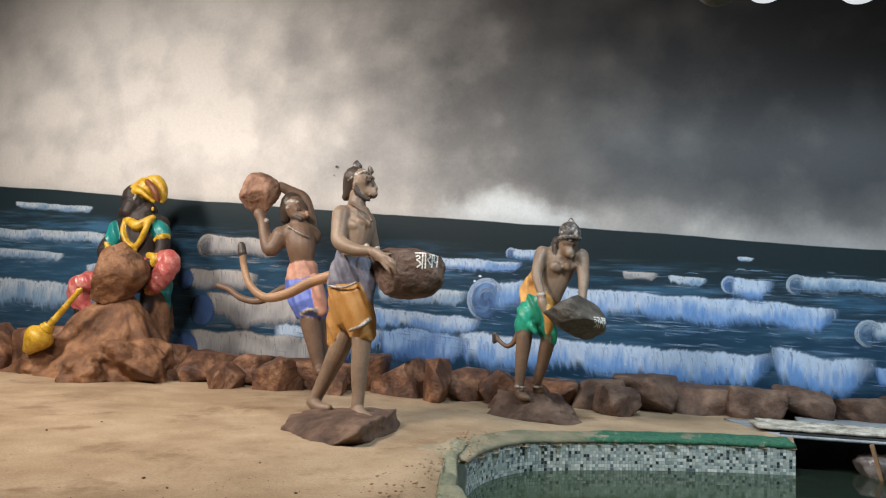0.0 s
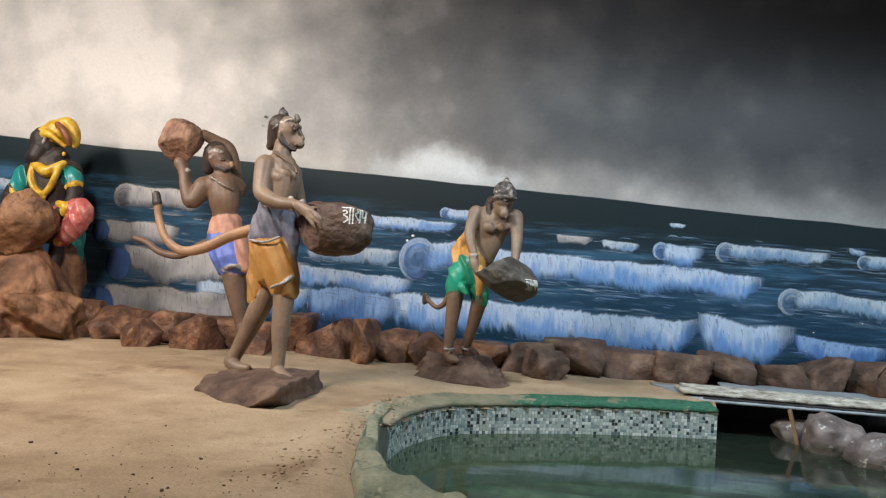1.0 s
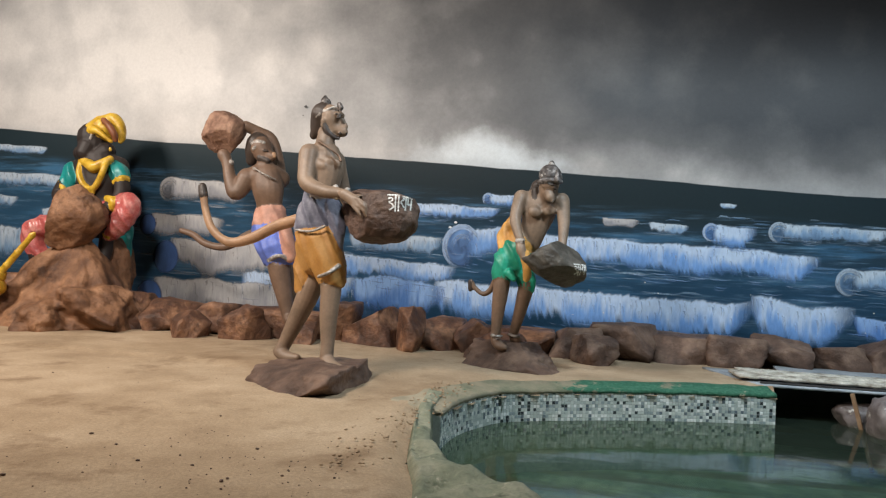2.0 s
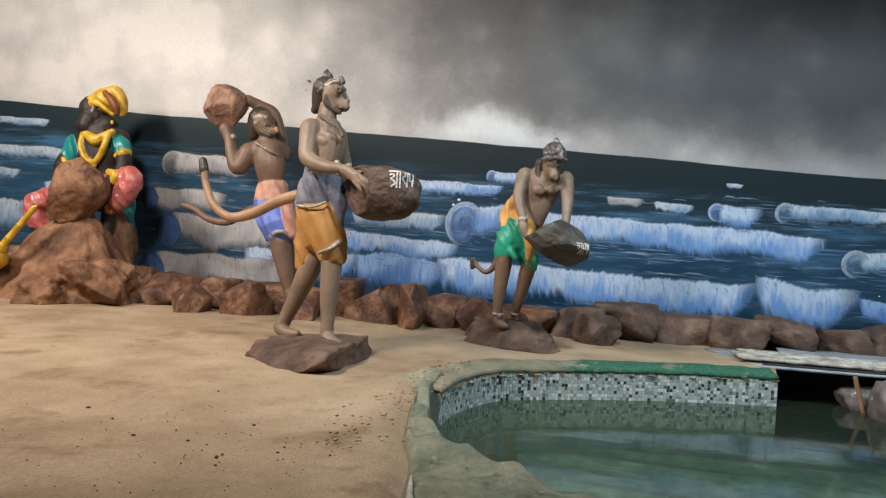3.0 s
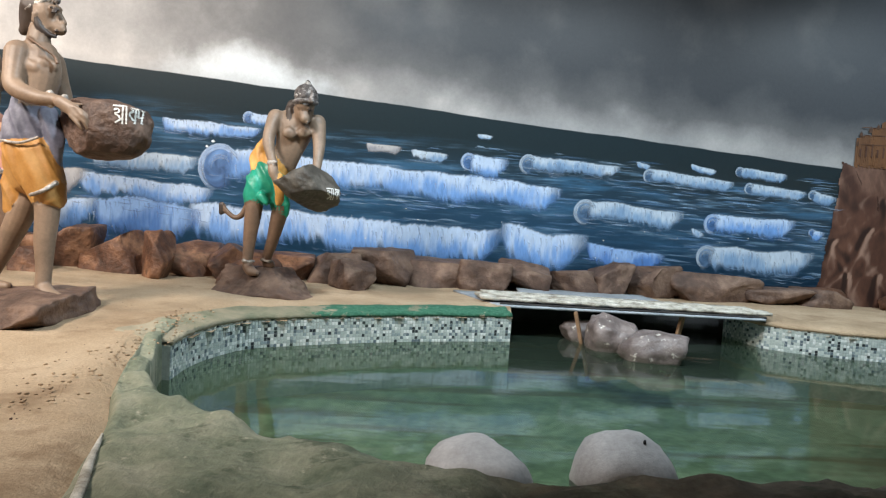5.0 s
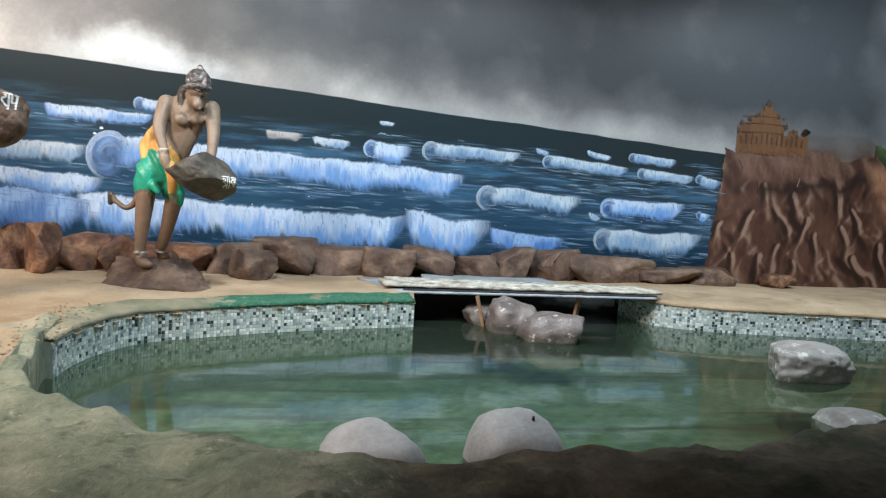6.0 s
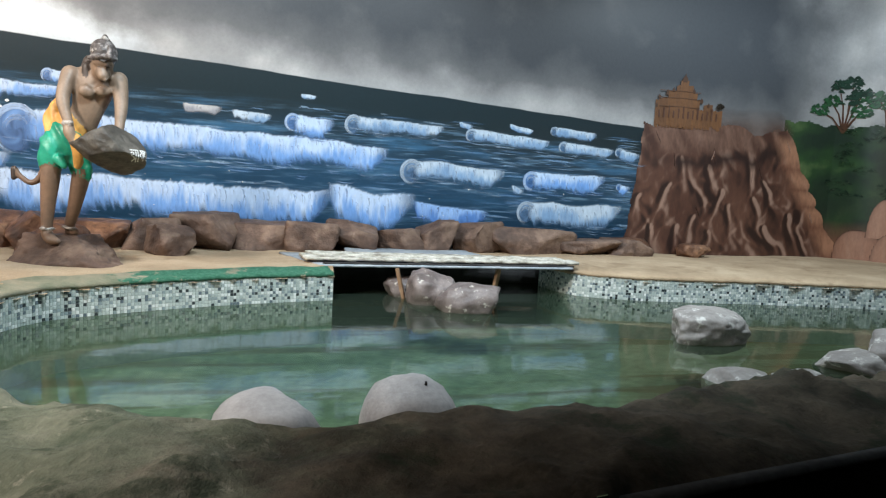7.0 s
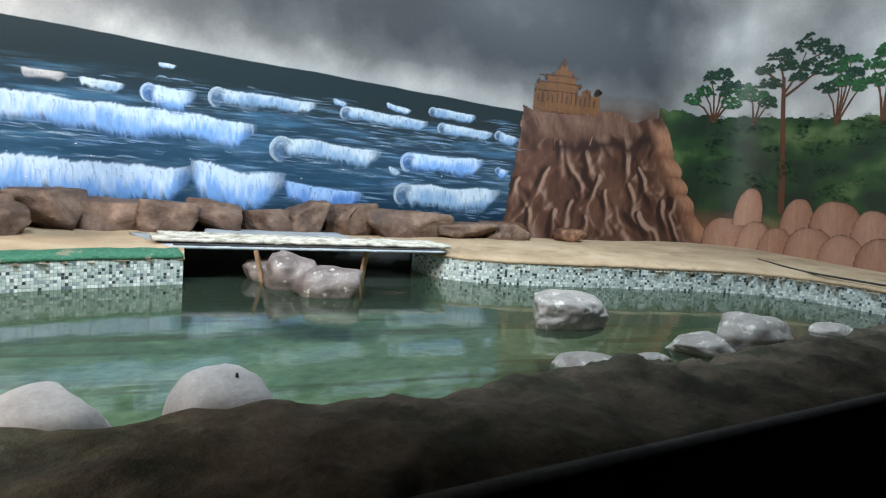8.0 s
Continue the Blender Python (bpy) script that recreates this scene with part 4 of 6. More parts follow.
def build_painted_wood():
    p = Paint(7)
    rng = p.rng
    dark, mid, light = (0.012, 0.026, 0.015), (0.026, 0.068, 0.020), (0.10, 0.14, 0.055)

    def colour(s, z):
        top = 1.95 + 0.07 * noise.noise(Vector((s * 3, 1, 9))) + 0.04 * noise.noise(Vector((s * 9, 1, 9)))
        if z > top or s < 7.55 + max(0, 1.83 - z) * 0.45:
            return None
        n1 = noise.fractal(Vector((s * 1.5, z * 2.6, 4)), 0.9, 2, 5) * 1.25
        n2 = noise.noise(Vector((s * 6, z * 9, 4)))
        c = blend(dark, mid, min(1, max(0, 0.5 + 0.9 * n1)))
        c = blend(c, light, min(1, max(0, n1 * 1.1 + n2 * 0.35 - 0.28)))
        c = blend(c, dark, min(0.8, max(0, 1 - abs(z - 0.95) / 0.3)) * min(1, max(0, 9.6 - s)))
        if z < 0.75:
            c = blend(c, (0.17, 0.075, 0.045), min(1, (0.75 - z) * 4) * (0.8 + 0.2 * n2))
        return c

    p.field(7.50, 12.6, 0.02, 2.10, 0.016, colour, 0.004)

    def clump(s, z, w, h, tone, count=46, alpha=1.0):
        for _ in range(count):
            a, r = rng.uniform(0, 6.28), math.sqrt(rng.random())
            x, y = s + w * r * math.cos(a), z + h * (r * math.sin(a) * 0.8 + 0.25 * (1 - (r * math.cos(a)) ** 2))
            k = rng.uniform(0.018, 0.04)
            c = blend(tone, (0.008, 0.02, 0.012), rng.uniform(0, 0.75))
            p.stroke([(x - k, y - k * 0.2), (x, y + k * 0.2), (x + k, y - k * 0.25)], [0.006, k * 1.1, 0.006], [(*c, alpha)] * 3, 0.012 + rng.uniform(0, 0.003))

    def limb_line(pts, w0, w1, c):
        n = len(pts)
        p.stroke(pts, [w0 + (w1 - w0) * i / (n - 1) for i in range(n)], [c] * n, 0.010)

    bark = (0.085, 0.035, 0.018)
    limb_line([(9.46, 0.75), (9.42, 1.2), (9.35, 1.7), (9.30, 2.1), (9.26, 2.45)], 0.10, 0.045, bark)
    for pts in ([(9.28, 2.3), (9.14, 2.45), (9.02, 2.52)], [(9.27, 2.4), (9.2, 2.6), (9.16, 2.7)], [(9.29, 2.25), (9.45, 2.5), (9.52, 2.74)], [(9.29, 2.2), (9.6, 2.42), (9.82, 2.56)], [(9.46, 2.5), (9.62, 2.66), (9.74, 2.7)]):
        limb_line(pts, 0.03, 0.012, bark)
    deep, fresh = (0.014, 0.050, 0.030), (0.022, 0.105, 0.035)
    for s, z, w, h in ((9.20, 2.70, 0.17, 0.11), (9.30, 2.58, 0.15, 0.08), (9.53, 2.82, 0.16, 0.13), (9.72, 2.76, 0.15, 0.11), (9.88, 2.66, 0.18, 0.12), (9.62, 2.56, 0.16, 0.09), (9.02, 2.54, 0.13, 0.09), (9.10, 2.36, 0.16, 0.08), (9.45, 2.44, 0.13, 0.08), (9.80, 2.48, 0.15, 0.08)):
        clump(s, z, w, h, deep)
    for base, tops in ((8.42, ((8.05, 2.10), (8.22, 2.22), (8.32, 2.40), (8.50, 2.46), (8.62, 2.34), (8.46, 2.24), (8.72, 2.22), (8.62, 2.10))), (8.95, ((8.82, 2.30), (8.98, 2.20), (9.1, 2.12))), (10.05, ((9.86, 2.28), (9.98, 2.50), (10.14, 2.58), (10.20, 2.42), (10.06, 2.34), (10.30, 2.28))), (10.62, ((10.42, 2.50), (10.56, 2.64), (10.72, 2.72), (10.80, 2.56), (10.62, 2.44), (10.48, 2.32)))):
        for s, z in tops:
            limb_line([(base, 1.85), ((base + s) / 2 + 0.02, (1.95 + z) / 2), (s, z)], 0.03, 0.01, bark)
            clump(s, z, rng.uniform(0.11, 0.15), rng.uniform(0.07, 0.10), fresh if rng.random() < 0.6 else deep, 40)
    for _ in range(70):
        s, z = rng.uniform(7.9, 11.5), rng.uniform(1.0, 1.98)
        if s > 7.8 + (1.83 - z) * 0.7:
            clump(s, z, rng.uniform(0.08, 0.2), rng.uniform(0.04, 0.09), rng.choice((dark, mid, deep, (0.03, 0.08, 0.03))), 22, 0.16)

    def boulder(s, z, w, h, lift):
        tone = blend((0.25, 0.115, 0.072), (0.37, 0.20, 0.135), rng.random())
        lean, turn = rng.uniform(-0.25, 0.25), rng.uniform(0, 9)

        def colour(x, y):
            v = (y - z) / h
            u = (x - s - lean * w * 0.25 * v) / (w / 2)
            q = abs(u) ** 2.4 + max(0, v) ** 2.6 + 0.10 * noise.noise(Vector((u * 1.5, v * 1.5, turn)))
            if q > 1.0 or v < 0:
                return None
            streak = noise.noise(Vector((u * 9 + v * 2, v * 1.6, turn))) + 0.6 * noise.noise(Vector((u * 22, v * 3, turn)))
            c = blend(tone, (0.13, 0.055, 0.036), min(1, max(0, 0.75 * q ** 3 + 0.25 * streak)))
            c = blend(c, (0.45, 0.27, 0.19), min(0.6, max(0, 0.35 - 0.5 * abs(u + 0.25) + 0.25 * streak)))
            return (*blend(c, (0.06, 0.025, 0.017), min(1, max(0, (q - 0.86) / 0.12))), min(1, (1.0 - q) / 0.05))

        p.field(s - w * 0.7, s + w * 0.7, z, z + h * 1.08, 0.015, colour, lift)

    for k, (s, z, w, h) in enumerate((s, z, w * 1.22, h * 1.16) for s, z, w, h in ((8.78, 0.16, 0.55, 0.42), (9.03, 0.55, 0.32, 0.44), (9.15, 0.14, 0.42, 0.42), (9.72, 0.5, 0.42, 0.40), (10.25, 0.46, 0.62, 0.46), (10.75, 0.45, 0.5, 0.40), (11.3, 0.4, 0.6, 0.5), (9.45, 0.14, 0.46, 0.38), (9.95, 0.16, 0.62, 0.42), (10.4, 0.12, 0.55, 0.42), (10.9, 0.10, 0.6, 0.46), (11.5, 0.1, 0.7, 0.5))):
        boulder(s, z, w, h, 0.017 + 0.0012 * k)
    return p.finish("painted_wood", "dark green painted forest with spreading trees and brown boulders")


build_painted_wood()

# ---------------------------------------------------------------- stones along the wall
front_line = [(-7.2, 4.35), (-5.0, 4.5), (-3.3, 4.72), (-2.0, 4.86), (-0.6, 5.0), (0.8, 5.16), (2.2, 5.3), (3.8, 5.42), (5.6, 5.52)]


def front_y(x):
    return float(np.interp(x, [p[0] for p in front_line], [p[1] for p in front_line]))


rng = random.Random(12)
x = -7.6
k = 0
while x < 5.55:
    w = rng.choice((0.34, 0.42, 0.52, 0.62, 0.8)) * (1.15 if x < -2.2 else 1.0)
    if x > 4.3:
        w = rng.uniform(0.4, 0.6)
    h = rng.uniform(0.27, 0.46) if x < 0.6 else rng.uniform(0.25, 0.38) if x < 4.2 else rng.uniform(0.18, 0.27)
    if x < -5.6:
        h = rng.uniform(0.55, 0.7)
    fy = front_y(x + w / 2)
    d = min(0.75, WALL_Y - 0.02 - fy) + 0.04
    red = x < -0.4
    rock("rock", "rough %s rock in the row along the mural" % ("red-brown" if red else "dull brown"), (x + w / 2, fy + d / 2, SAND_Z + h * 0.32), (w * 1.46, d * 1.05, h * 1.22), 100 + k, ROCK_RED if red else ROCK, "rocks along the wall", 6, 0.075, 4, 0.93, rng.uniform(-8, 8), lean=(rng.uniform(-6, 3), rng.uniform(-5, 5)))
    k += 1
    x += w
for i, (px, py, w, h) in enumerate(((-2.75, 4.62, 0.6, 0.42), (-3.25, 4.5, 0.45, 0.34), (-1.15, 4.88, 0.42, 0.5), (-2.15, 4.66, 0.5, 0.36), (-0.30, 4.72, 0.62, 0.30), (0.55, 4.98, 0.5, 0.3))):
    rock("rock", "rough red-brown rock lying before the row", (px, py, SAND_Z + h * 0.3), (w, w * 0.8, h * 1.2), 160 + i, ROCK_RED if px < 0 else ROCK, "rocks along the wall", 11, 0.09, 4, 0.75, 40 * i)

rock("rock", "flat broken brown slab under the striding statue", (-1.20, 2.76, SAND_Z - 0.055), (1.04, 1.08, 0.43), 37, ROCK, "", 9, 0.15, 5, 0.72, 14)
rock("rock", "flat broken brown slab under the stooping statue", (-0.09, 4.26, SAND_Z + 0.045), (0.96, 0.62, 0.37), 38, ROCK, "", 7, 0.13, 5, 0.8, -4)
for i, (px, w, h) in enumerate(((5.5, 0.55, 0.2), (6.25, 0.5, 0.15))):
    rock("rock", "low squared brown rock at the cliff foot", (px, 5.7, SAND_Z + h * 0.3), (w, 0.34, h * 1.5), 60 + i, ROCK_RED, "", 6, 0.06, 3, 0.95)

# mound of the seated statue
MOUND = surface("ochre_brown_rock", (0.085, 0.036, 0.017), (0.195, 0.092, 0.044), (0.36, 0.188, 0.098), 3.2, 15, 0.65, 0.9, 0.03, stain=(0.055, 0.024, 0.013), stain_at=0.60, stain_scale=4.0, grainy=0.4)
bm = bmesh.new()
rows = []
for i in range(41):
    h = i / 40
    row = []
    for k in range(120):
        a = 2 * math.pi * k / 120
        c, s = math.cos(a), math.sin(a)
        spread = (1 - h) ** 0.85 + 0.10
        ridge = 1 + 0.20 * noise.noise(Vector((c * 2.2, s * 2.2, h * 0.9 + 3))) + 0.16 * noise.noise(Vector((c * 5, s * 5, h * 3.0))) + 0.07 * noise.noise(Vector((c * 11, s * 11, h * 9)))
        ledge = 1 + 0.10 * noise.noise(Vector((c, s, h * 8)))
        wide = 1.30 if c < 0 else 0.70
        row.append(bm.verts.new((-4.83 + 0.10 * (1 - h) * c + c * wide * spread * ridge * ledge, 4.86 + s * 0.62 * spread * ridge * ledge, 0.12 + 1.08 * h + 0.05 * noise.noise(Vector((c * 4, s * 4, h * 5))))))
    rows.append(row)
for lo, hi in zip(rows, rows[1:]):
    for k in range(120):
        bm.faces.new((lo[k], lo[(k + 1) % 120], hi[(k + 1) % 120], hi[k]))
bm.faces.new(rows[-1])
bm.faces.new(rows[0][::-1])
for px, py, pz, sx, sy, sz, sd in ((-4.35, 4.55, 0.46, 0.85, 0.6, 0.5, 74), (-5.6, 4.65, 0.38, 0.7, 0.6, 0.5, 75), (-4.72, 5.26, 0.86, 0.42, 0.42, 0.75, 76), (-4.9, 4.42, 0.36, 0.9, 0.5, 0.45, 71)):
    rock_mesh(bm, (sx * 1.1, sy * 1.1, sz * 1.1), sd, 4, 0.22, 5, 0.35, pose(px, py, pz, 0, 0, sd * 17))
raw = part("raw_mound", bm, MOUND)
melt = raw.modifiers.new("melt", "REMESH")
melt.mode, melt.voxel_size = "VOXEL", 0.02
bm = bmesh.new()
bm.from_mesh(bpy.data.meshes.new_from_object(raw.evaluated_get(bpy.context.evaluated_depsgraph_get())))
bpy.data.objects.remove(raw)
tagged(part("rock_mound", bm, MOUND), "lumpy red-brown rock mound under the seated statue", "rock mound")

# ---------------------------------------------------------------- statues


class Body:
    """One statue: tapering limbs melted into a single skin, keeping each limb's paint."""

    def __init__(self, base):
        self.base, self.bm, self.mats = base, bmesh.new(), []

    def limb(self, material, flat, *joints):
        if material not in self.mats:
            self.mats.append(material)
        slot = self.mats.index(material)
        sides = 16
        pts = spline(joints, max(8, 6 * len(joints)))
        ring0, n = None, len(pts)
        start, end = pts[0], pts[-1]
        d0, d1 = pts[0][:3] - pts[1][:3], pts[-1][:3] - pts[-2][:3]
        d0, d1 = d0 / (np.linalg.norm(d0) + 1e-9), d1 / (np.linalg.norm(d1) + 1e-9)
        chain = [(start[:3] + d0 * start[3] * s, start[3] * math.sqrt(max(0.003, 1 - s * s))) for s in (0.99, 0.85, 0.5)]
        chain += [(p[:3], p[3]) for p in pts]
        chain += [(end[:3] + d1 * end[3] * s, end[3] * math.sqrt(max(0.003, 1 - s * s))) for s in (0.5, 0.85, 0.99)]
        faces = []
        for i, (c, r) in enumerate(chain):
            t = Vector(chain[min(i + 1, len(chain) - 1)][0] - chain[max(i - 1, 0)][0]).normalized()
            side = Vector((0, 1, 0)) if abs(t.y) < 0.9 else Vector((1, 0, 0))
            u = t.cross(side).normalized()
            v = t.cross(u).normalized()
            ring = []
            for k in range(sides):
                a = 2 * math.pi * k / sides
                o = u * math.cos(a) * r + v * math.sin(a) * r
                o.y *= flat
                ring.append(self.bm.verts.new(Vector(c) + o))
            if ring0:
                for k in range(sides):
                    faces.append(self.bm.faces.new((ring0[k], ring0[(k + 1) % sides], ring[(k + 1) % sides], ring[k])))
            else:
                faces.append(self.bm.faces.new(ring[::-1]))
            ring0 = ring
        faces.append(self.bm.faces.new(ring0))
        for f in faces:
            f.material_index = slot

    def finish(self, name, label, voxel=0.010):
        from mathutils.bvhtree import BVHTree
        bmesh.ops.recalc_face_normals(self.bm, faces=self.bm.faces)
        self.bm.faces.ensure_lookup_table()
        bvh = BVHTree.FromBMesh(self.bm)
        slots = [f.material_index for f in self.bm.faces]
        raw = new(name, mesh_from(name, self.bm, self.mats))
        m = raw.modifiers.new("skin", "REMESH")
        m.mode, m.voxel_size = "VOXEL", voxel
        s = raw.modifiers.new("soft", "SMOOTH")
        s.factor, s.iterations = 0.5, 3
        me = bpy.data.meshes.new_from_object(raw.evaluated_get(bpy.context.evaluated_depsgraph_get()))
        bpy.data.objects.remove(raw)
        me.name = name
        me.materials.clear()
        for mat in self.mats:
            me.materials.append(mat)
        cloth = set()
        for p in me.polygons:
            hit = bvh.find_nearest(p.center)
            p.material_index = slots[hit[2]]
            p.use_smooth = True
            if self.mats[p.material_index] in CLOTHS:
                cloth.update(p.vertices)
        # cloth hangs in slanting folds
        flat = np.zeros(len(me.vertices) * 3)
        me.vertices.foreach_get("co", flat)
        normals = [Vector(v.normal) for v in me.vertices]
        for i in sorted(cloth):
            q = Vector(flat[i * 3:i * 3 + 3])
            fold = 1 - 2 * abs(noise.noise(Vector((q.x * 9 + q.z * 5, q.y * 6, q.z * 1.4 + q.x * 2))))
            flat[i * 3:i * 3 + 3] = q + normals[i] * (0.022 * (fold - 0.55) + 0.0012 * noise.noise(q * 25))
        me.vertices.foreach_set("co", flat)
        me.update()
        ob = new(name, me)
        ob.location = self.base
        return tagged(ob, label, "statue")


def paint_of(name, colour, rough=0.5, bump=0.3):
    d, l = tuple(c * 0.72 for c in colour), tuple(min(1, c * 1.22) for c in colour)
    return surface(name, d, colour, l, 4.5, 40, rough, bump * 0.6, 0.003, grainy=0.3)


SKIN = paint_of("grey_tan_paint", (0.245, 0.172, 0.12), 0.5)
LEG = paint_of("brown_leg_paint", (0.19, 0.12, 0.08))
DARKSKIN = paint_of("dark_tan_paint", (0.17, 0.105, 0.07))
TAIL = paint_of("tail_paint", (0.40, 0.24, 0.14))
HAIR = paint_of("hair_paint", (0.050, 0.036, 0.029))
BLACK = paint_of("dark_brown_paint", (0.022, 0.014, 0.012), 0.6)
TRIM = surface("aged_silver_paint", (0.16, 0.14, 0.125), (0.34, 0.31, 0.28), (0.62, 0.58, 0.53), 30, 90, 0.4, 0.6, 0.004)
HELMET = surface("aged_silver_helmet", (0.035, 0.028, 0.026), (0.075, 0.064, 0.06), (0.30, 0.275, 0.26), 26, 80, 0.4, 0.8, 0.006)
SASH = surface("slate_sash", (0.075, 0.078, 0.11), (0.13, 0.135, 0.185), (0.22, 0.22, 0.27), 7, 40, 0.6, 0.3, 0.004, grainy=0.3)
DHOTI = surface("ochre_cloth_paint", (0.35, 0.160, 0.036), (0.42, 0.205, 0.048), (0.48, 0.26, 0.08), 4, 50, 0.6, 0.3, 0.004, grainy=0.3)
PINK = paint_of("pink_cloth_paint", (0.55, 0.22, 0.17), 0.5)
BLUE = paint_of("blue_cloth_paint", (0.12, 0.18, 0.55), 0.5)
GREEN = paint_of("green_cloth_paint", (0.015, 0.27, 0.17), 0.4)
TEAL = paint_of("teal_cloth_paint", (0.015, 0.25, 0.24), 0.35)
YELLOW = paint_of("yellow_cloth_paint", (0.62, 0.32, 0.08), 0.5)
GOLD = surface("gold_paint", (0.42, 0.24, 0.02), (0.62, 0.38, 0.03), (0.72, 0.48, 0.07), 14, 60, 0.35, 0.5, 0.005)
ROSE = paint_of("rose_sash_paint", (0.50, 0.26, 0.19), 0.6)
ROSE_RED = surface("shiny_pink_paint", (0.38, 0.075, 0.075), (0.52, 0.13, 0.12), (0.62, 0.26, 0.23), 9, 50, 0.25, 0.4, 0.006)
RUST = paint_of("rust_paint", (0.22, 0.075, 0.03), 0.5)
CLOTHS = (SASH, DHOTI, PINK, BLUE, GREEN, TEAL, YELLOW, ROSE, ROSE_RED)
TAN_STONE = surface("ochre_pink_stone", (0.15, 0.075, 0.05), (0.30, 0.17, 0.115), (0.42, 0.26, 0.18), 5.0, 22, 0.75, 0.8, 0.02)
CHALK = surface("white_paint", (0.55, 0.54, 0.50), (0.72, 0.71, 0.67), (0.80, 0.79, 0.76), 12, 70, 0.7, 0.4, 0.003)

carrier = Body((-1.14, 3.0, 0))
carrier.limb(SKIN, 1.00, (-0.24, 0.18, 2.00, 0.062), (-0.24, 0.16, 1.89, 0.077))
carrier.limb(SKIN, 0.80, (-0.32, 0.12, 1.84, 0.082), (-0.25, 0.18, 1.82, 0.108), (-0.21, 0.26, 1.83, 0.076))
carrier.limb(SKIN, 0.95, (-0.23, 0.17, 1.83, 0.116), (-0.21, 0.15, 1.72, 0.120), (-0.22, 0.13, 1.59, 0.102), (-0.25, 0.12, 1.49, 0.110))
carrier.limb(SKIN, 1.00, (-0.32, 0.08, 1.84, 0.077), (-0.31, 0.03, 1.73, 0.066), (-0.28, -0.02, 1.62, 0.058), (-0.13, -0.07, 1.56, 0.047), (-0.01, -0.07, 1.55, 0.036))
carrier.limb(SKIN, 0.70, (0.03, -0.11, 1.54, 0.038), (0.10, -0.12, 1.50, 0.040), (0.13, -0.13, 1.47, 0.033))
carrier.limb(SKIN, 1.00, (0.11, -0.13, 1.52, 0.014), (0.17, -0.14, 1.49, 0.014), (0.21, -0.13, 1.46, 0.012))
carrier.limb(SKIN, 1.00, (0.13, -0.13, 1.50, 0.014), (0.19, -0.15, 1.46, 0.014), (0.22, -0.13, 1.42, 0.010))
carrier.limb(SKIN, 1.00, (0.13, -0.14, 1.47, 0.014), (0.19, -0.15, 1.43, 0.013), (0.21, -0.14, 1.39, 0.011))
carrier.limb(SKIN, 1.00, (0.11, -0.14, 1.46, 0.014), (0.16, -0.15, 1.41, 0.012), (0.18, -0.14, 1.38, 0.009))
carrier.limb(SKIN, 1.00, (0.08, -0.11, 1.52, 0.014), (0.13, -0.11, 1.53, 0.012), (0.16, -0.11, 1.53, 0.009))
carrier.limb(TRIM, 1.00, (-0.05, -0.06, 1.59, 0.022), (-0.04, -0.07, 1.52, 0.022))
carrier.limb(TRIM, 1.00, (0.04, -0.07, 1.57, 0.022), (0.04, -0.07, 1.50, 0.022))
carrier.limb(SKIN, 1.00, (-0.19, 0.27, 1.82, 0.068), (-0.16, 0.31, 1.68, 0.055), (-0.10, 0.32, 1.52, 0.048), (0.06, 0.28, 1.42, 0.040))
carrier.limb(SASH, 0.85, (-0.25, 0.13, 1.51, 0.128), (-0.26, 0.12, 1.42, 0.153), (-0.25, 0.11, 1.31, 0.160))
carrier.limb(SKIN, 0.70, (-0.17, 0.09, 1.78, 0.052), (-0.13, 0.11, 1.77, 0.043))
carrier.limb(SKIN, 0.70, (-0.26, 0.07, 1.77, 0.051), (-0.21, 0.06, 1.75, 0.045))
carrier.limb(SASH, 1.00, (-0.13, 0.08, 1.47, 0.055), (-0.08, 0.07, 1.33, 0.060), (-0.06, 0.05, 1.16, 0.039))
carrier.limb(TRIM, 1.00, (-0.35, -0.02, 1.29, 0.010), (-0.22, -0.07, 1.28, 0.010), (-0.12, -0.05, 1.32, 0.010))
carrier.limb(DHOTI, 0.85, (-0.25, 0.10, 1.28, 0.150), (-0.23, 0.09, 1.19, 0.157), (-0.20, 0.08, 1.10, 0.141))
carrier.limb(DHOTI, 0.90, (-0.19, 0.06, 1.21, 0.135), (-0.12, 0.03, 1.07, 0.121), (-0.08, 0.02, 0.97, 0.103))
carrier.limb(DHOTI, 0.90, (-0.29, 0.16, 1.20, 0.128), (-0.31, 0.16, 1.04, 0.118), (-0.32, 0.14, 0.89, 0.087))
carrier.limb(TRIM, 1.00, (-0.14, -0.08, 0.97, 0.012), (-0.06, -0.10, 1.00, 0.014), (-0.01, -0.04, 1.05, 0.012))
carrier.limb(SKIN, 1.00, (-0.09, 0.02, 1.00, 0.084), (-0.08, 0.01, 0.87, 0.073), (-0.08, -0.01, 0.69, 0.063), (-0.07, -0.03, 0.51, 0.048), (-0.07, -0.04, 0.43, 0.048))
carrier.limb(SKIN, 1.00, (-0.07, -0.04, 0.41, 0.048), (-0.01, -0.09, 0.37, 0.047), (0.08, -0.13, 0.35, 0.033))
carrier.limb(SKIN, 1.00, (-0.27, 0.15, 0.99, 0.082), (-0.30, 0.14, 0.85, 0.082), (-0.38, 0.14, 0.66, 0.067), (-0.46, 0.14, 0.49, 0.052), (-0.49, 0.13, 0.42, 0.052))
carrier.limb(SKIN, 1.00, (-0.50, 0.13, 0.41, 0.052), (-0.43, 0.09, 0.38, 0.046), (-0.34, 0.07, 0.38, 0.030))
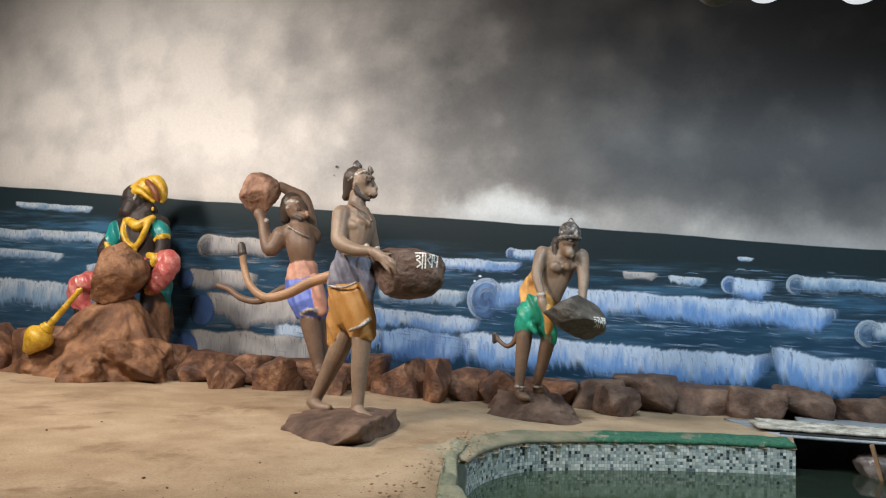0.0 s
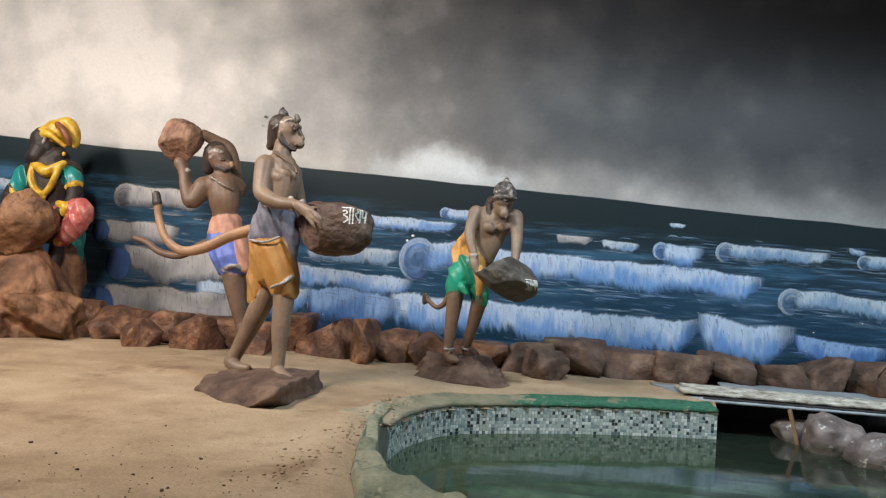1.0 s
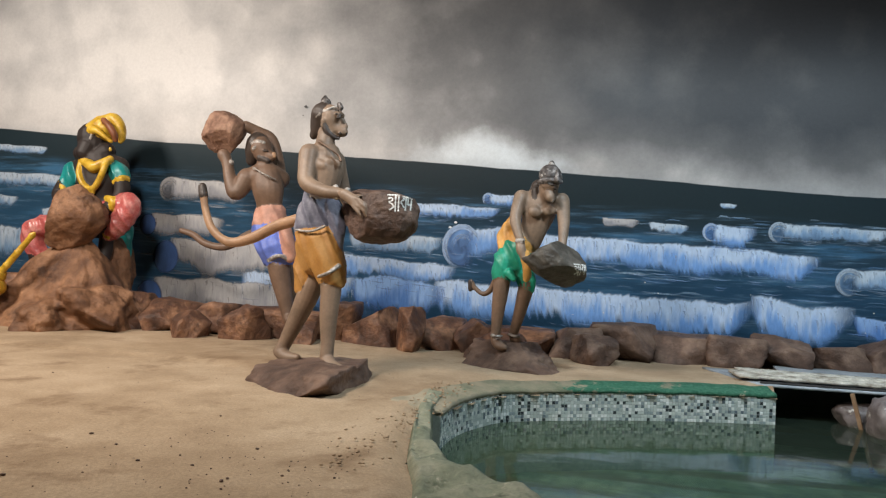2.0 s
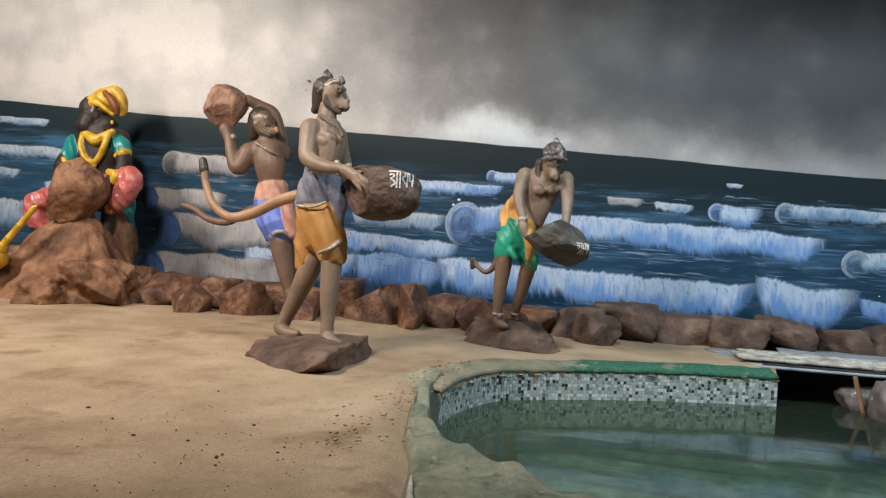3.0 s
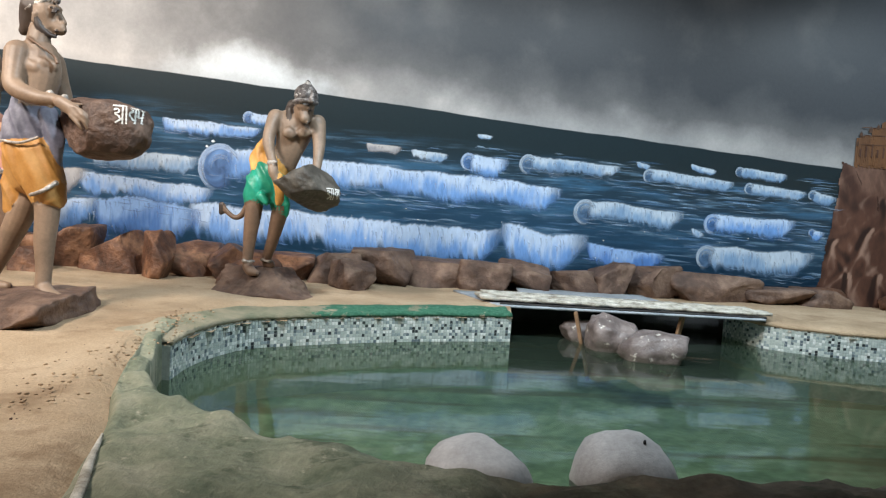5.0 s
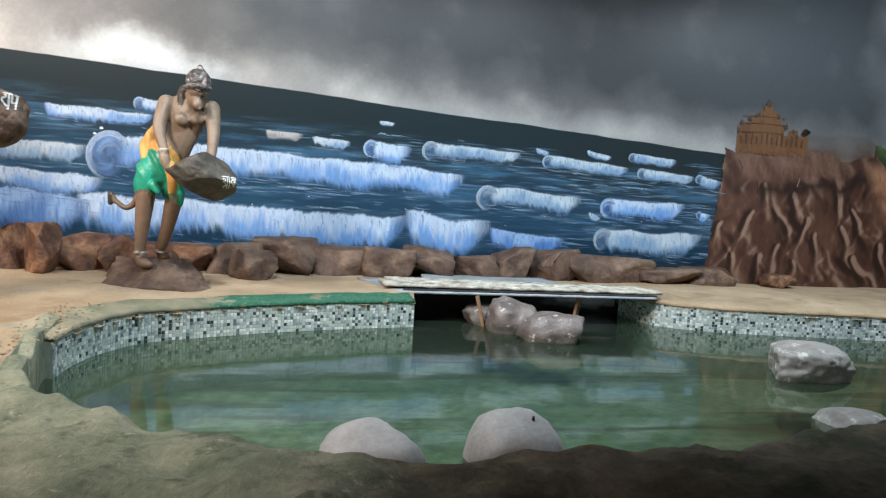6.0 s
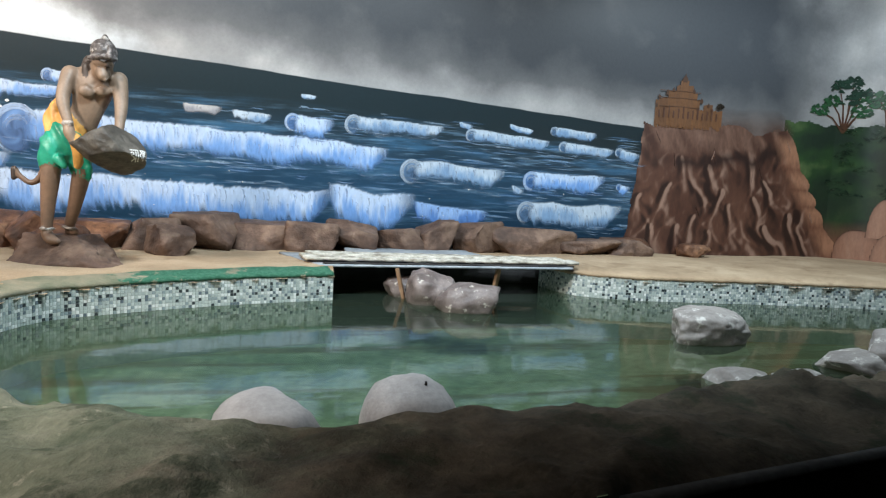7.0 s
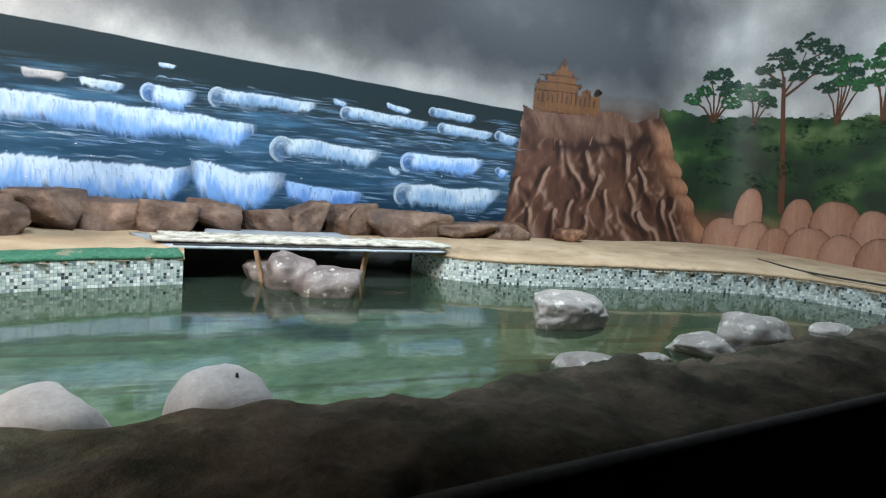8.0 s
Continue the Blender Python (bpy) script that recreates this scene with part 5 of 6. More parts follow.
carrier.limb(TAIL, 1.00, (-0.46, 0.21, 1.37, 0.045), (-0.63, 0.23, 1.32, 0.043), (-0.84, 0.24, 1.22, 0.041), (-1.02, 0.24, 1.19, 0.036), (-1.16, 0.24, 1.28, 0.031), (-1.24, 0.26, 1.43, 0.029), (-1.27, 0.27, 1.56, 0.029))
carrier.limb(HAIR, 1.00, (-1.27, 0.27, 1.54, 0.037), (-1.29, 0.28, 1.61, 0.032))
carrier.limb(LEG, 1.00, (-0.27, 0.10, 1.94, 0.009), (-0.16, 0.04, 1.88, 0.009), (-0.09, 0.06, 1.83, 0.009), (-0.07, 0.06, 1.79, 0.012))
carrier.limb(SKIN, 1.00, (-0.22, 0.19, 2.14, 0.080), (-0.21, 0.19, 2.09, 0.078), (-0.19, 0.19, 2.04, 0.061))
carrier.limb(SKIN, 1.00, (-0.17, 0.19, 2.04, 0.052), (-0.12, 0.19, 2.02, 0.040))
carrier.limb(SKIN, 1.00, (-0.14, 0.14, 2.14, 0.019), (-0.13, 0.19, 2.14, 0.021))
carrier.limb(SKIN, 1.00, (-0.13, 0.19, 2.11, 0.021), (-0.10, 0.19, 2.06, 0.021))
carrier.limb(HAIR, 1.00, (-0.28, 0.20, 2.15, 0.090), (-0.30, 0.21, 2.11, 0.081), (-0.33, 0.21, 2.03, 0.053), (-0.35, 0.21, 2.00, 0.034))
carrier.limb(HAIR, 1.00, (-0.235, 0.125, 2.06, 0.020), (-0.215, 0.13, 2.01, 0.022), (-0.17, 0.15, 1.975, 0.016), (-0.14, 0.17, 1.968, 0.012))
carrier.limb(HAIR, 1.00, (-0.13, 0.15, 2.00, 0.007), (-0.08, 0.18, 2.01, 0.007))
carrier.limb(HAIR, 1.00, (-0.14, 0.12, 2.11, 0.009), (-0.12, 0.13, 2.11, 0.009))
carrier.limb(HAIR, 1.00, (-0.15, 0.12, 2.14, 0.008), (-0.11, 0.14, 2.13, 0.008))
carrier.limb(SKIN, 1.00, (-0.24, 0.12, 2.09, 0.020), (-0.25, 0.12, 2.05, 0.014))
carrier.limb(TRIM, 1.00, (-0.24, 0.12, 2.02, 0.010), (-0.24, 0.12, 2.02, 0.009))
carrier.limb(TRIM, 1.00, (-0.30, 0.13, 2.12, 0.010), (-0.27, 0.12, 2.14, 0.010))
carrier.limb(TRIM, 1.00, (-0.24, 0.12, 2.16, 0.009), (-0.23, 0.12, 2.16, 0.009))
carrier.limb(TRIM, 1.00, (-0.21, 0.12, 2.17, 0.009), (-0.19, 0.12, 2.18, 0.009))
carrier.limb(TRIM, 1.00, (-0.18, 0.13, 2.19, 0.009), (-0.16, 0.14, 2.19, 0.009))
carrier.limb(HELMET, 1.00, (-0.15, 0.18, 2.22, 0.019), (-0.13, 0.17, 2.19, 0.019))
carrier.limb(HELMET, 1.00, (-0.26, 0.20, 2.23, 0.038), (-0.27, 0.20, 2.26, 0.031), (-0.27, 0.20, 2.28, 0.014))
carrier.finish("statue", "painted grey-tan striding monkey statue in ochre dhoti carrying a stone", 0.007)
lifter = Body((-2.3, 4.85, 0))
lifter.limb(DARKSKIN, 1.00, (-0.43, 0.00, 2.04, 0.079), (-0.43, 0.00, 1.92, 0.100))
lifter.limb(DARKSKIN, 0.80, (-0.56, -0.04, 1.87, 0.100), (-0.41, 0.00, 1.89, 0.140), (-0.30, 0.08, 1.87, 0.100))
lifter.limb(DARKSKIN, 0.80, (-0.41, 0.00, 1.87, 0.158), (-0.37, -0.02, 1.74, 0.160), (-0.36, 0.00, 1.60, 0.132), (-0.34, 0.00, 1.49, 0.145))
lifter.limb(DARKSKIN, 1.00, (-0.59, -0.05, 1.86, 0.101), (-0.64, -0.08, 1.75, 0.086), (-0.69, -0.10, 1.71, 0.079), (-0.76, -0.08, 1.85, 0.065), (-0.81, -0.06, 2.00, 0.055), (-0.86, -0.05, 2.09, 0.066))
lifter.limb(TRIM, 1.00, (-0.84, -0.07, 2.00, 0.029), (-0.76, -0.07, 2.01, 0.029))
lifter.limb(ROSE, 0.85, (-0.34, 0.00, 1.48, 0.168), (-0.34, 0.00, 1.41, 0.182))
lifter.limb(ROSE, 1.00, (-0.13, -0.12, 1.40, 0.069), (-0.08, -0.14, 1.25, 0.068), (-0.05, -0.12, 1.09, 0.051))
lifter.limb(BLUE, 0.85, (-0.33, 0.00, 1.36, 0.192), (-0.30, 0.00, 1.21, 0.192), (-0.27, 0.00, 1.12, 0.155))
lifter.limb(BLUE, 0.90, (-0.25, -0.05, 1.18, 0.161), (-0.21, -0.05, 1.07, 0.132))
lifter.limb(BLUE, 0.90, (-0.25, 0.12, 1.18, 0.164), (-0.17, 0.12, 1.07, 0.127))
lifter.limb(TRIM, 1.00, (-0.27, -0.14, 1.05, 0.021), (-0.13, -0.20, 1.10, 0.020), (-0.07, -0.14, 1.07, 0.020))
lifter.limb(DARKSKIN, 1.00, (-0.21, -0.05, 1.07, 0.111), (-0.19, -0.05, 0.93, 0.104), (-0.14, -0.05, 0.74, 0.083), (-0.08, -0.05, 0.53, 0.062), (-0.04, -0.10, 0.48, 0.054))
lifter.limb(DARKSKIN, 1.00, (-0.18, 0.12, 1.07, 0.106), (-0.14, 0.12, 0.90, 0.092), (-0.12, 0.12, 0.67, 0.070), (-0.08, 0.10, 0.52, 0.059))
lifter.limb(DARKSKIN, 1.00, (-0.47, 0.15, 1.36, 0.047), (-0.68, 0.20, 1.30, 0.044), (-0.93, 0.20, 1.17, 0.041), (-1.16, 0.20, 1.19, 0.038), (-1.32, 0.20, 1.28, 0.035), (-1.46, 0.20, 1.32, 0.031))
lifter.limb(DARKSKIN, 1.00, (-0.48, 0.00, 2.18, 0.112), (-0.45, 0.00, 2.12, 0.102))
lifter.limb(DARKSKIN, 1.00, (-0.40, -0.02, 2.10, 0.065), (-0.34, -0.03, 2.08, 0.045))
lifter.limb(TAIL, 1.00, (-0.31, -0.05, 2.10, 0.023), (-0.30, -0.05, 2.08, 0.019))
lifter.limb(HAIR, 1.00, (-0.53, 0.02, 2.21, 0.116), (-0.57, 0.03, 2.13, 0.096), (-0.60, 0.04, 2.05, 0.060))
lifter.limb(HAIR, 1.00, (-0.45, -0.06, 2.06, 0.039), (-0.37, -0.06, 2.03, 0.026))
lifter.limb(TRIM, 1.00, (-0.54, -0.08, 2.20, 0.016), (-0.47, -0.09, 2.22, 0.017), (-0.41, -0.08, 2.21, 0.014))
lifter.limb(TRIM, 1.00, (-0.50, -0.11, 1.96, 0.010), (-0.35, -0.18, 1.89, 0.010), (-0.24, -0.12, 1.84, 0.010))
lifter.limb(DARKSKIN, 1.00, (-0.34, 0.12, 1.91, 0.085), (-0.39, 0.17, 2.10, 0.066), (-0.45, 0.14, 2.28, 0.063), (-0.56, 0.08, 2.34, 0.060), (-0.66, 0.00, 2.39, 0.053))
lifter.limb(TRIM, 1.00, (-0.52, -0.10, 2.14, 0.012), (-0.49, -0.11, 2.16, 0.012))
lifter.limb(HAIR, 1.00, (-0.40, -0.09, 2.13, 0.010), (-0.36, -0.09, 2.13, 0.009))
lifter.finish("statue", "dark painted monkey statue in blue shorts lifting a boulder overhead")
stooper = Body((-0.2, 4.25, 0))
stooper.limb(SKIN, 1.00, (0.36, -0.08, 1.77, 0.078), (0.36, -0.10, 1.70, 0.068), (0.38, -0.14, 1.67, 0.045))
stooper.limb(HELMET, 1.00, (0.36, -0.06, 1.85, 0.095), (0.37, -0.08, 1.83, 0.095))
stooper.limb(HELMET, 1.00, (0.37, -0.05, 1.91, 0.062), (0.37, -0.05, 1.94, 0.033), (0.37, -0.05, 1.96, 0.020))
stooper.limb(HELMET, 1.00, (0.28, -0.14, 1.79, 0.018), (0.39, -0.24, 1.79, 0.019), (0.46, -0.14, 1.79, 0.018))
stooper.limb(HELMET, 1.00, (0.43, -0.20, 1.87, 0.019), (0.44, -0.25, 1.79, 0.022))
stooper.limb(HAIR, 1.00, (0.26, 0.02, 1.77, 0.059), (0.23, 0.03, 1.72, 0.046), (0.21, 0.02, 1.65, 0.036))
stooper.limb(SKIN, 1.00, (0.30, -0.02, 1.70, 0.059), (0.27, 0.00, 1.63, 0.072))
stooper.limb(SKIN, 0.80, (0.13, 0.00, 1.66, 0.068), (0.27, 0.00, 1.64, 0.092), (0.45, 0.00, 1.64, 0.070))
stooper.limb(SKIN, 0.75, (0.29, 0.00, 1.62, 0.145), (0.27, 0.00, 1.53, 0.138), (0.24, 0.00, 1.42, 0.112), (0.19, 0.03, 1.31, 0.112))
stooper.limb(SKIN, 1.00, (0.13, -0.03, 1.67, 0.065), (0.11, -0.08, 1.58, 0.054), (0.10, -0.12, 1.48, 0.048), (0.13, -0.18, 1.38, 0.039), (0.16, -0.22, 1.31, 0.033))
stooper.limb(SKIN, 1.00, (0.16, -0.22, 1.29, 0.038), (0.17, -0.24, 1.23, 0.039), (0.19, -0.25, 1.17, 0.019))
stooper.limb(TRIM, 1.00, (0.13, -0.24, 1.30, 0.016), (0.19, -0.26, 1.31, 0.016))
stooper.limb(SKIN, 1.00, (0.46, -0.03, 1.65, 0.066), (0.48, -0.06, 1.54, 0.055), (0.49, -0.10, 1.43, 0.046), (0.49, -0.16, 1.31, 0.036), (0.49, -0.20, 1.22, 0.032), (0.51, -0.22, 1.17, 0.029))
stooper.limb(YELLOW, 0.80, (0.04, 0.06, 1.45, 0.066), (0.01, 0.05, 1.34, 0.078), (0.04, 0.03, 1.25, 0.108))
stooper.limb(YELLOW, 0.75, (0.17, 0.03, 1.32, 0.129), (0.11, 0.03, 1.27, 0.131))
stooper.limb(GREEN, 0.85, (0.09, 0.03, 1.21, 0.145), (0.08, 0.03, 1.15, 0.151))
stooper.limb(GREEN, 0.90, (0.02, 0.00, 1.16, 0.101), (0.00, -0.02, 1.08, 0.091), (-0.00, -0.02, 1.01, 0.081))
stooper.limb(GREEN, 0.90, (0.12, 0.05, 1.15, 0.106), (0.18, 0.02, 1.05, 0.089), (0.20, 0.00, 0.94, 0.069))
stooper.limb(GREEN, 0.80, (0.07, -0.10, 1.04, 0.035), (0.11, -0.12, 1.00, 0.022))
stooper.limb(GREEN, 0.80, (-0.05, -0.03, 1.04, 0.039), (-0.06, -0.03, 0.99, 0.023))
stooper.limb(GREEN, 0.80, (0.24, -0.03, 0.98, 0.033), (0.26, -0.03, 0.91, 0.020))
stooper.limb(HAIR, 1.00, (0.25, -0.06, 1.73, 0.036), (0.25, -0.07, 1.65, 0.029))
stooper.limb(HAIR, 1.00, (0.35, -0.22, 1.72, 0.008), (0.37, -0.22, 1.72, 0.008))
stooper.limb(HAIR, 1.00, (0.41, -0.20, 1.73, 0.008), (0.43, -0.19, 1.72, 0.008))
stooper.limb(YELLOW, 1.00, (0.20, -0.22, 1.20, 0.035), (0.22, -0.24, 1.10, 0.038), (0.22, -0.22, 1.00, 0.029))
stooper.limb(LEG, 1.00, (-0.00, -0.02, 1.01, 0.071), (-0.01, -0.02, 0.90, 0.068), (-0.03, 0.00, 0.72, 0.055), (-0.04, 0.00, 0.55, 0.042), (-0.04, 0.00, 0.48, 0.042))
stooper.limb(LEG, 1.00, (-0.04, 0.00, 0.47, 0.042), (-0.00, -0.05, 0.44, 0.042), (0.05, -0.09, 0.43, 0.026))
stooper.limb(LEG, 1.00, (0.20, 0.00, 0.95, 0.066), (0.18, 0.02, 0.86, 0.063), (0.14, 0.05, 0.69, 0.050), (0.10, 0.08, 0.55, 0.040), (0.10, 0.08, 0.50, 0.037))
stooper.limb(LEG, 1.00, (0.10, 0.08, 0.49, 0.037), (0.14, 0.04, 0.49, 0.033))
stooper.limb(TRIM, 1.00, (-0.07, -0.05, 0.52, 0.013), (-0.02, -0.10, 0.52, 0.013), (0.02, -0.05, 0.52, 0.013))
stooper.limb(TRIM, 1.00, (0.06, 0.03, 0.53, 0.013), (0.12, 0.00, 0.52, 0.013), (0.15, 0.03, 0.52, 0.013))
stooper.limb(LEG, 1.00, (-0.08, 0.12, 0.98, 0.026), (-0.13, 0.14, 0.88, 0.025), (-0.19, 0.14, 0.85, 0.021), (-0.26, 0.14, 0.90, 0.020), (-0.29, 0.14, 0.95, 0.018))
stooper.limb(HAIR, 1.00, (-0.30, 0.14, 0.95, 0.023), (-0.30, 0.14, 0.88, 0.020))
stooper.limb(SKIN, 0.70, (0.25, -0.12, 1.55, 0.048), (0.27, -0.12, 1.54, 0.042))
stooper.limb(SKIN, 0.70, (0.36, -0.11, 1.56, 0.046), (0.38, -0.10, 1.56, 0.039))
stooper.limb(TRIM, 1.00, (0.31, -0.19, 1.56, 0.005), (0.37, -0.22, 1.58, 0.005), (0.42, -0.18, 1.65, 0.005))
stooper.limb(SKIN, 1.00, (0.37, -0.15, 1.70, 0.048), (0.38, -0.18, 1.66, 0.038))
stooper.limb(HAIR, 1.00, (0.35, -0.22, 1.62, 0.005), (0.39, -0.24, 1.62, 0.005), (0.42, -0.22, 1.63, 0.006))
stooper.limb(SKIN, 1.00, (0.32, -0.17, 1.75, 0.016), (0.38, -0.19, 1.75, 0.016), (0.43, -0.16, 1.75, 0.016))
stooper.limb(TRIM, 1.00, (0.29, -0.15, 1.84, 0.007), (0.30, -0.15, 1.84, 0.007))
stooper.limb(TRIM, 1.00, (0.33, -0.17, 1.85, 0.007), (0.33, -0.17, 1.85, 0.007))
stooper.limb(TRIM, 1.00, (0.37, -0.19, 1.85, 0.008), (0.37, -0.19, 1.85, 0.008))
stooper.limb(TRIM, 1.00, (0.29, -0.16, 1.80, 0.005), (0.35, -0.20, 1.81, 0.005), (0.41, -0.20, 1.81, 0.006))
stooper.limb(TRIM, 1.00, (0.37, -0.07, 1.94, 0.020), (0.38, -0.07, 1.93, 0.020))
stooper.finish("statue", "painted stooping monkey statue with silver helmet and green shorts")
sitter = Body((-4.6, 5.3, 0))
sitter.limb(BLACK, 1.00, (-0.52, 0.00, 2.35, 0.168), (-0.50, 0.00, 2.24, 0.160))
sitter.limb(BLACK, 1.00, (-0.51, -0.08, 2.23, 0.111), (-0.52, -0.12, 2.16, 0.095))
sitter.limb(BLACK, 1.00, (-0.62, -0.05, 2.16, 0.088), (-0.45, -0.08, 2.10, 0.087), (-0.33, 0.00, 2.19, 0.103))
sitter.limb(GOLD, 0.90, (-0.46, -0.02, 2.41, 0.136), (-0.40, 0.02, 2.45, 0.160))
sitter.limb(GOLD, 1.00, (-0.38, -0.00, 2.56, 0.048), (-0.27, 0.02, 2.56, 0.071), (-0.19, 0.03, 2.46, 0.063), (-0.17, 0.03, 2.35, 0.047), (-0.17, 0.02, 2.31, 0.031))
sitter.limb(RUST, 1.00, (-0.31, -0.10, 2.53, 0.031), (-0.21, -0.12, 2.45, 0.039), (-0.16, -0.11, 2.37, 0.039), (-0.15, -0.09, 2.31, 0.031))
sitter.limb(GOLD, 1.00, (-0.51, -0.09, 2.36, 0.028), (-0.44, -0.12, 2.41, 0.047), (-0.35, -0.14, 2.40, 0.039), (-0.28, -0.13, 2.35, 0.027), (-0.21, -0.09, 2.29, 0.023))
sitter.limb(GOLD, 1.00, (-0.21, -0.09, 2.21, 0.019), (-0.21, -0.09, 2.19, 0.019))
sitter.limb(TRIM, 1.00, (-0.46, -0.13, 2.35, 0.012), (-0.44, -0.14, 2.31, 0.012), (-0.42, -0.14, 2.35, 0.012))
sitter.limb(BLACK, 1.00, (-0.49, 0.00, 2.11, 0.112), (-0.46, 0.00, 2.01, 0.143))
sitter.limb(BLACK, 0.70, (-0.73, -0.00, 1.97, 0.113), (-0.47, -0.00, 2.02, 0.175), (-0.16, 0.00, 2.01, 0.125))
sitter.limb(BLACK, 0.75, (-0.44, 0.00, 2.02, 0.239), (-0.41, 0.00, 1.84, 0.254), (-0.39, 0.00, 1.64, 0.237), (-0.38, 0.00, 1.47, 0.268))
sitter.limb(GOLD, 1.00, (-0.54, -0.13, 2.07, 0.036), (-0.43, -0.17, 2.03, 0.047), (-0.33, -0.19, 1.99, 0.062), (-0.25, -0.18, 2.03, 0.046), (-0.17, -0.13, 2.09, 0.039))
sitter.limb(GOLD, 1.00, (-0.54, -0.14, 2.06, 0.032), (-0.52, -0.19, 1.92, 0.031), (-0.44, -0.21, 1.79, 0.031), (-0.32, -0.22, 1.74, 0.035), (-0.25, -0.21, 1.82, 0.035), (-0.19, -0.20, 1.97, 0.035), (-0.20, -0.14, 2.07, 0.031))
sitter.limb(GOLD, 1.00, (-0.42, -0.22, 1.77, 0.023), (-0.30, -0.22, 1.70, 0.023))
sitter.limb(TEAL, 1.00, (-0.18, -0.02, 2.01, 0.094), (-0.11, -0.05, 1.94, 0.101), (-0.08, -0.06, 1.90, 0.097))
sitter.limb(GOLD, 1.00, (-0.11, -0.13, 1.83, 0.027), (-0.02, -0.14, 1.87, 0.031), (0.02, -0.07, 1.87, 0.027))
sitter.limb(BLACK, 1.00, (-0.07, -0.06, 1.87, 0.085), (-0.01, -0.12, 1.73, 0.084), (-0.02, -0.20, 1.61, 0.068), (-0.07, -0.28, 1.52, 0.068))
sitter.limb(GOLD, 1.00, (-0.09, -0.25, 1.64, 0.038), (0.01, -0.28, 1.61, 0.045), (0.00, -0.28, 1.54, 0.038))
sitter.limb(BLACK, 1.00, (-0.07, -0.30, 1.52, 0.060), (-0.11, -0.36, 1.46, 0.045), (-0.13, -0.40, 1.45, 0.022))
sitter.limb(TEAL, 1.00, (-0.74, -0.02, 1.97, 0.097), (-0.74, -0.06, 1.86, 0.097), (-0.76, -0.06, 1.81, 0.089))
sitter.limb(GOLD, 1.00, (-0.82, -0.12, 1.82, 0.024), (-0.76, -0.14, 1.75, 0.028), (-0.72, -0.12, 1.70, 0.024))
sitter.limb(BLACK, 1.00, (-0.80, -0.06, 1.79, 0.097), (-0.84, -0.10, 1.68, 0.081), (-0.70, -0.20, 1.61, 0.071))
sitter.limb(ROSE_RED, 1.00, (-0.31, -0.00, 1.46, 0.157), (0.09, -0.18, 1.58, 0.128), (0.18, -0.22, 1.56, 0.119), (0.11, -0.26, 1.40, 0.119), (0.02, -0.26, 1.29, 0.097), (-0.04, -0.26, 1.23, 0.060))
sitter.limb(GOLD, 1.00, (-0.08, -0.29, 1.25, 0.019), (0.00, -0.31, 1.21, 0.022))
sitter.limb(BLACK, 1.00, (-0.08, -0.24, 1.23, 0.075), (-0.09, -0.24, 1.07, 0.075), (-0.09, -0.28, 0.94, 0.068))
sitter.limb(TRIM, 1.00, (-0.09, -0.34, 0.97, 0.026), (-0.02, -0.34, 0.95, 0.026))
sitter.limb(ROSE_RED, 1.00, (-0.57, 0.00, 1.39, 0.159), (-0.91, -0.20, 1.31, 0.136), (-1.03, -0.25, 1.24, 0.120), (-0.98, -0.25, 1.07, 0.104), (-0.90, -0.22, 0.98, 0.080))
sitter.limb(BLACK, 1.00, (-0.97, -0.25, 1.01, 0.080), (-0.97, -0.20, 0.74, 0.072))
sitter.limb(TEAL, 0.60, (-0.07, 0.05, 1.34, 0.093), (-0.10, 0.05, 1.14, 0.116), (-0.11, 0.05, 0.97, 0.109))
sitter.limb(GOLD, 0.60, (-0.13, 0.00, 0.92, 0.062), (-0.08, 0.00, 0.88, 0.077), (-0.04, 0.00, 0.85, 0.061))
sitter.finish("statue", "dark seated bear statue with gold crown, teal sleeves and pink trousers")


def lettered_stone(label, place, size, seed, turn, lean, material, strokes):
    """A carried stone with brushed white marks on the side that faces the visitors."""
    ob = rock("carried_stone", label, place, size, seed, material, "", 3, 0.09, 5, 0.30, turn, "stone", lean)
    if strokes:
        from mathutils.bvhtree import BVHTree
        me = ob.data
        bvh = BVHTree.FromPolygons([v.co for v in me.vertices], [list(p.vertices) for p in me.polygons])
        inv = ob.matrix_world.to_3x3().inverted()
        toward = (inv @ Vector((0.25, -1, 0.05))).normalized()
        for pts, w in strokes:
            bm = bmesh.new()
            line = spline([(x, z, 0) for x, z in pts], 12)
            prev = None
            for i, q in enumerate(line):
                d = line[min(i + 1, 11)] - line[max(i - 1, 0)]
                k = math.hypot(d[0], d[1]) or 1
                row = []
                for o in (-w / 2, w / 2):
                    o *= 0.75 + 0.25 * math.sin(i * 2.3 + len(pts))
                    c = inv @ Vector((q[0] - d[1] / k * o, 0, q[1] + d[0] / k * o))
                    hit = bvh.ray_cast(c + toward * 1.0, -toward)
                    row.append(bm.verts.new((hit[0] + toward * 0.005) if hit[0] else c))
                if prev:
                    bm.faces.new((prev[0], row[0], row[1], prev[1]))
                prev = row
            bmesh.ops.recalc_face_normals(bm, faces=bm.faces)
            part("painted_mark", bm, CHALK, ob, "brushed white paint stroke")
    return ob


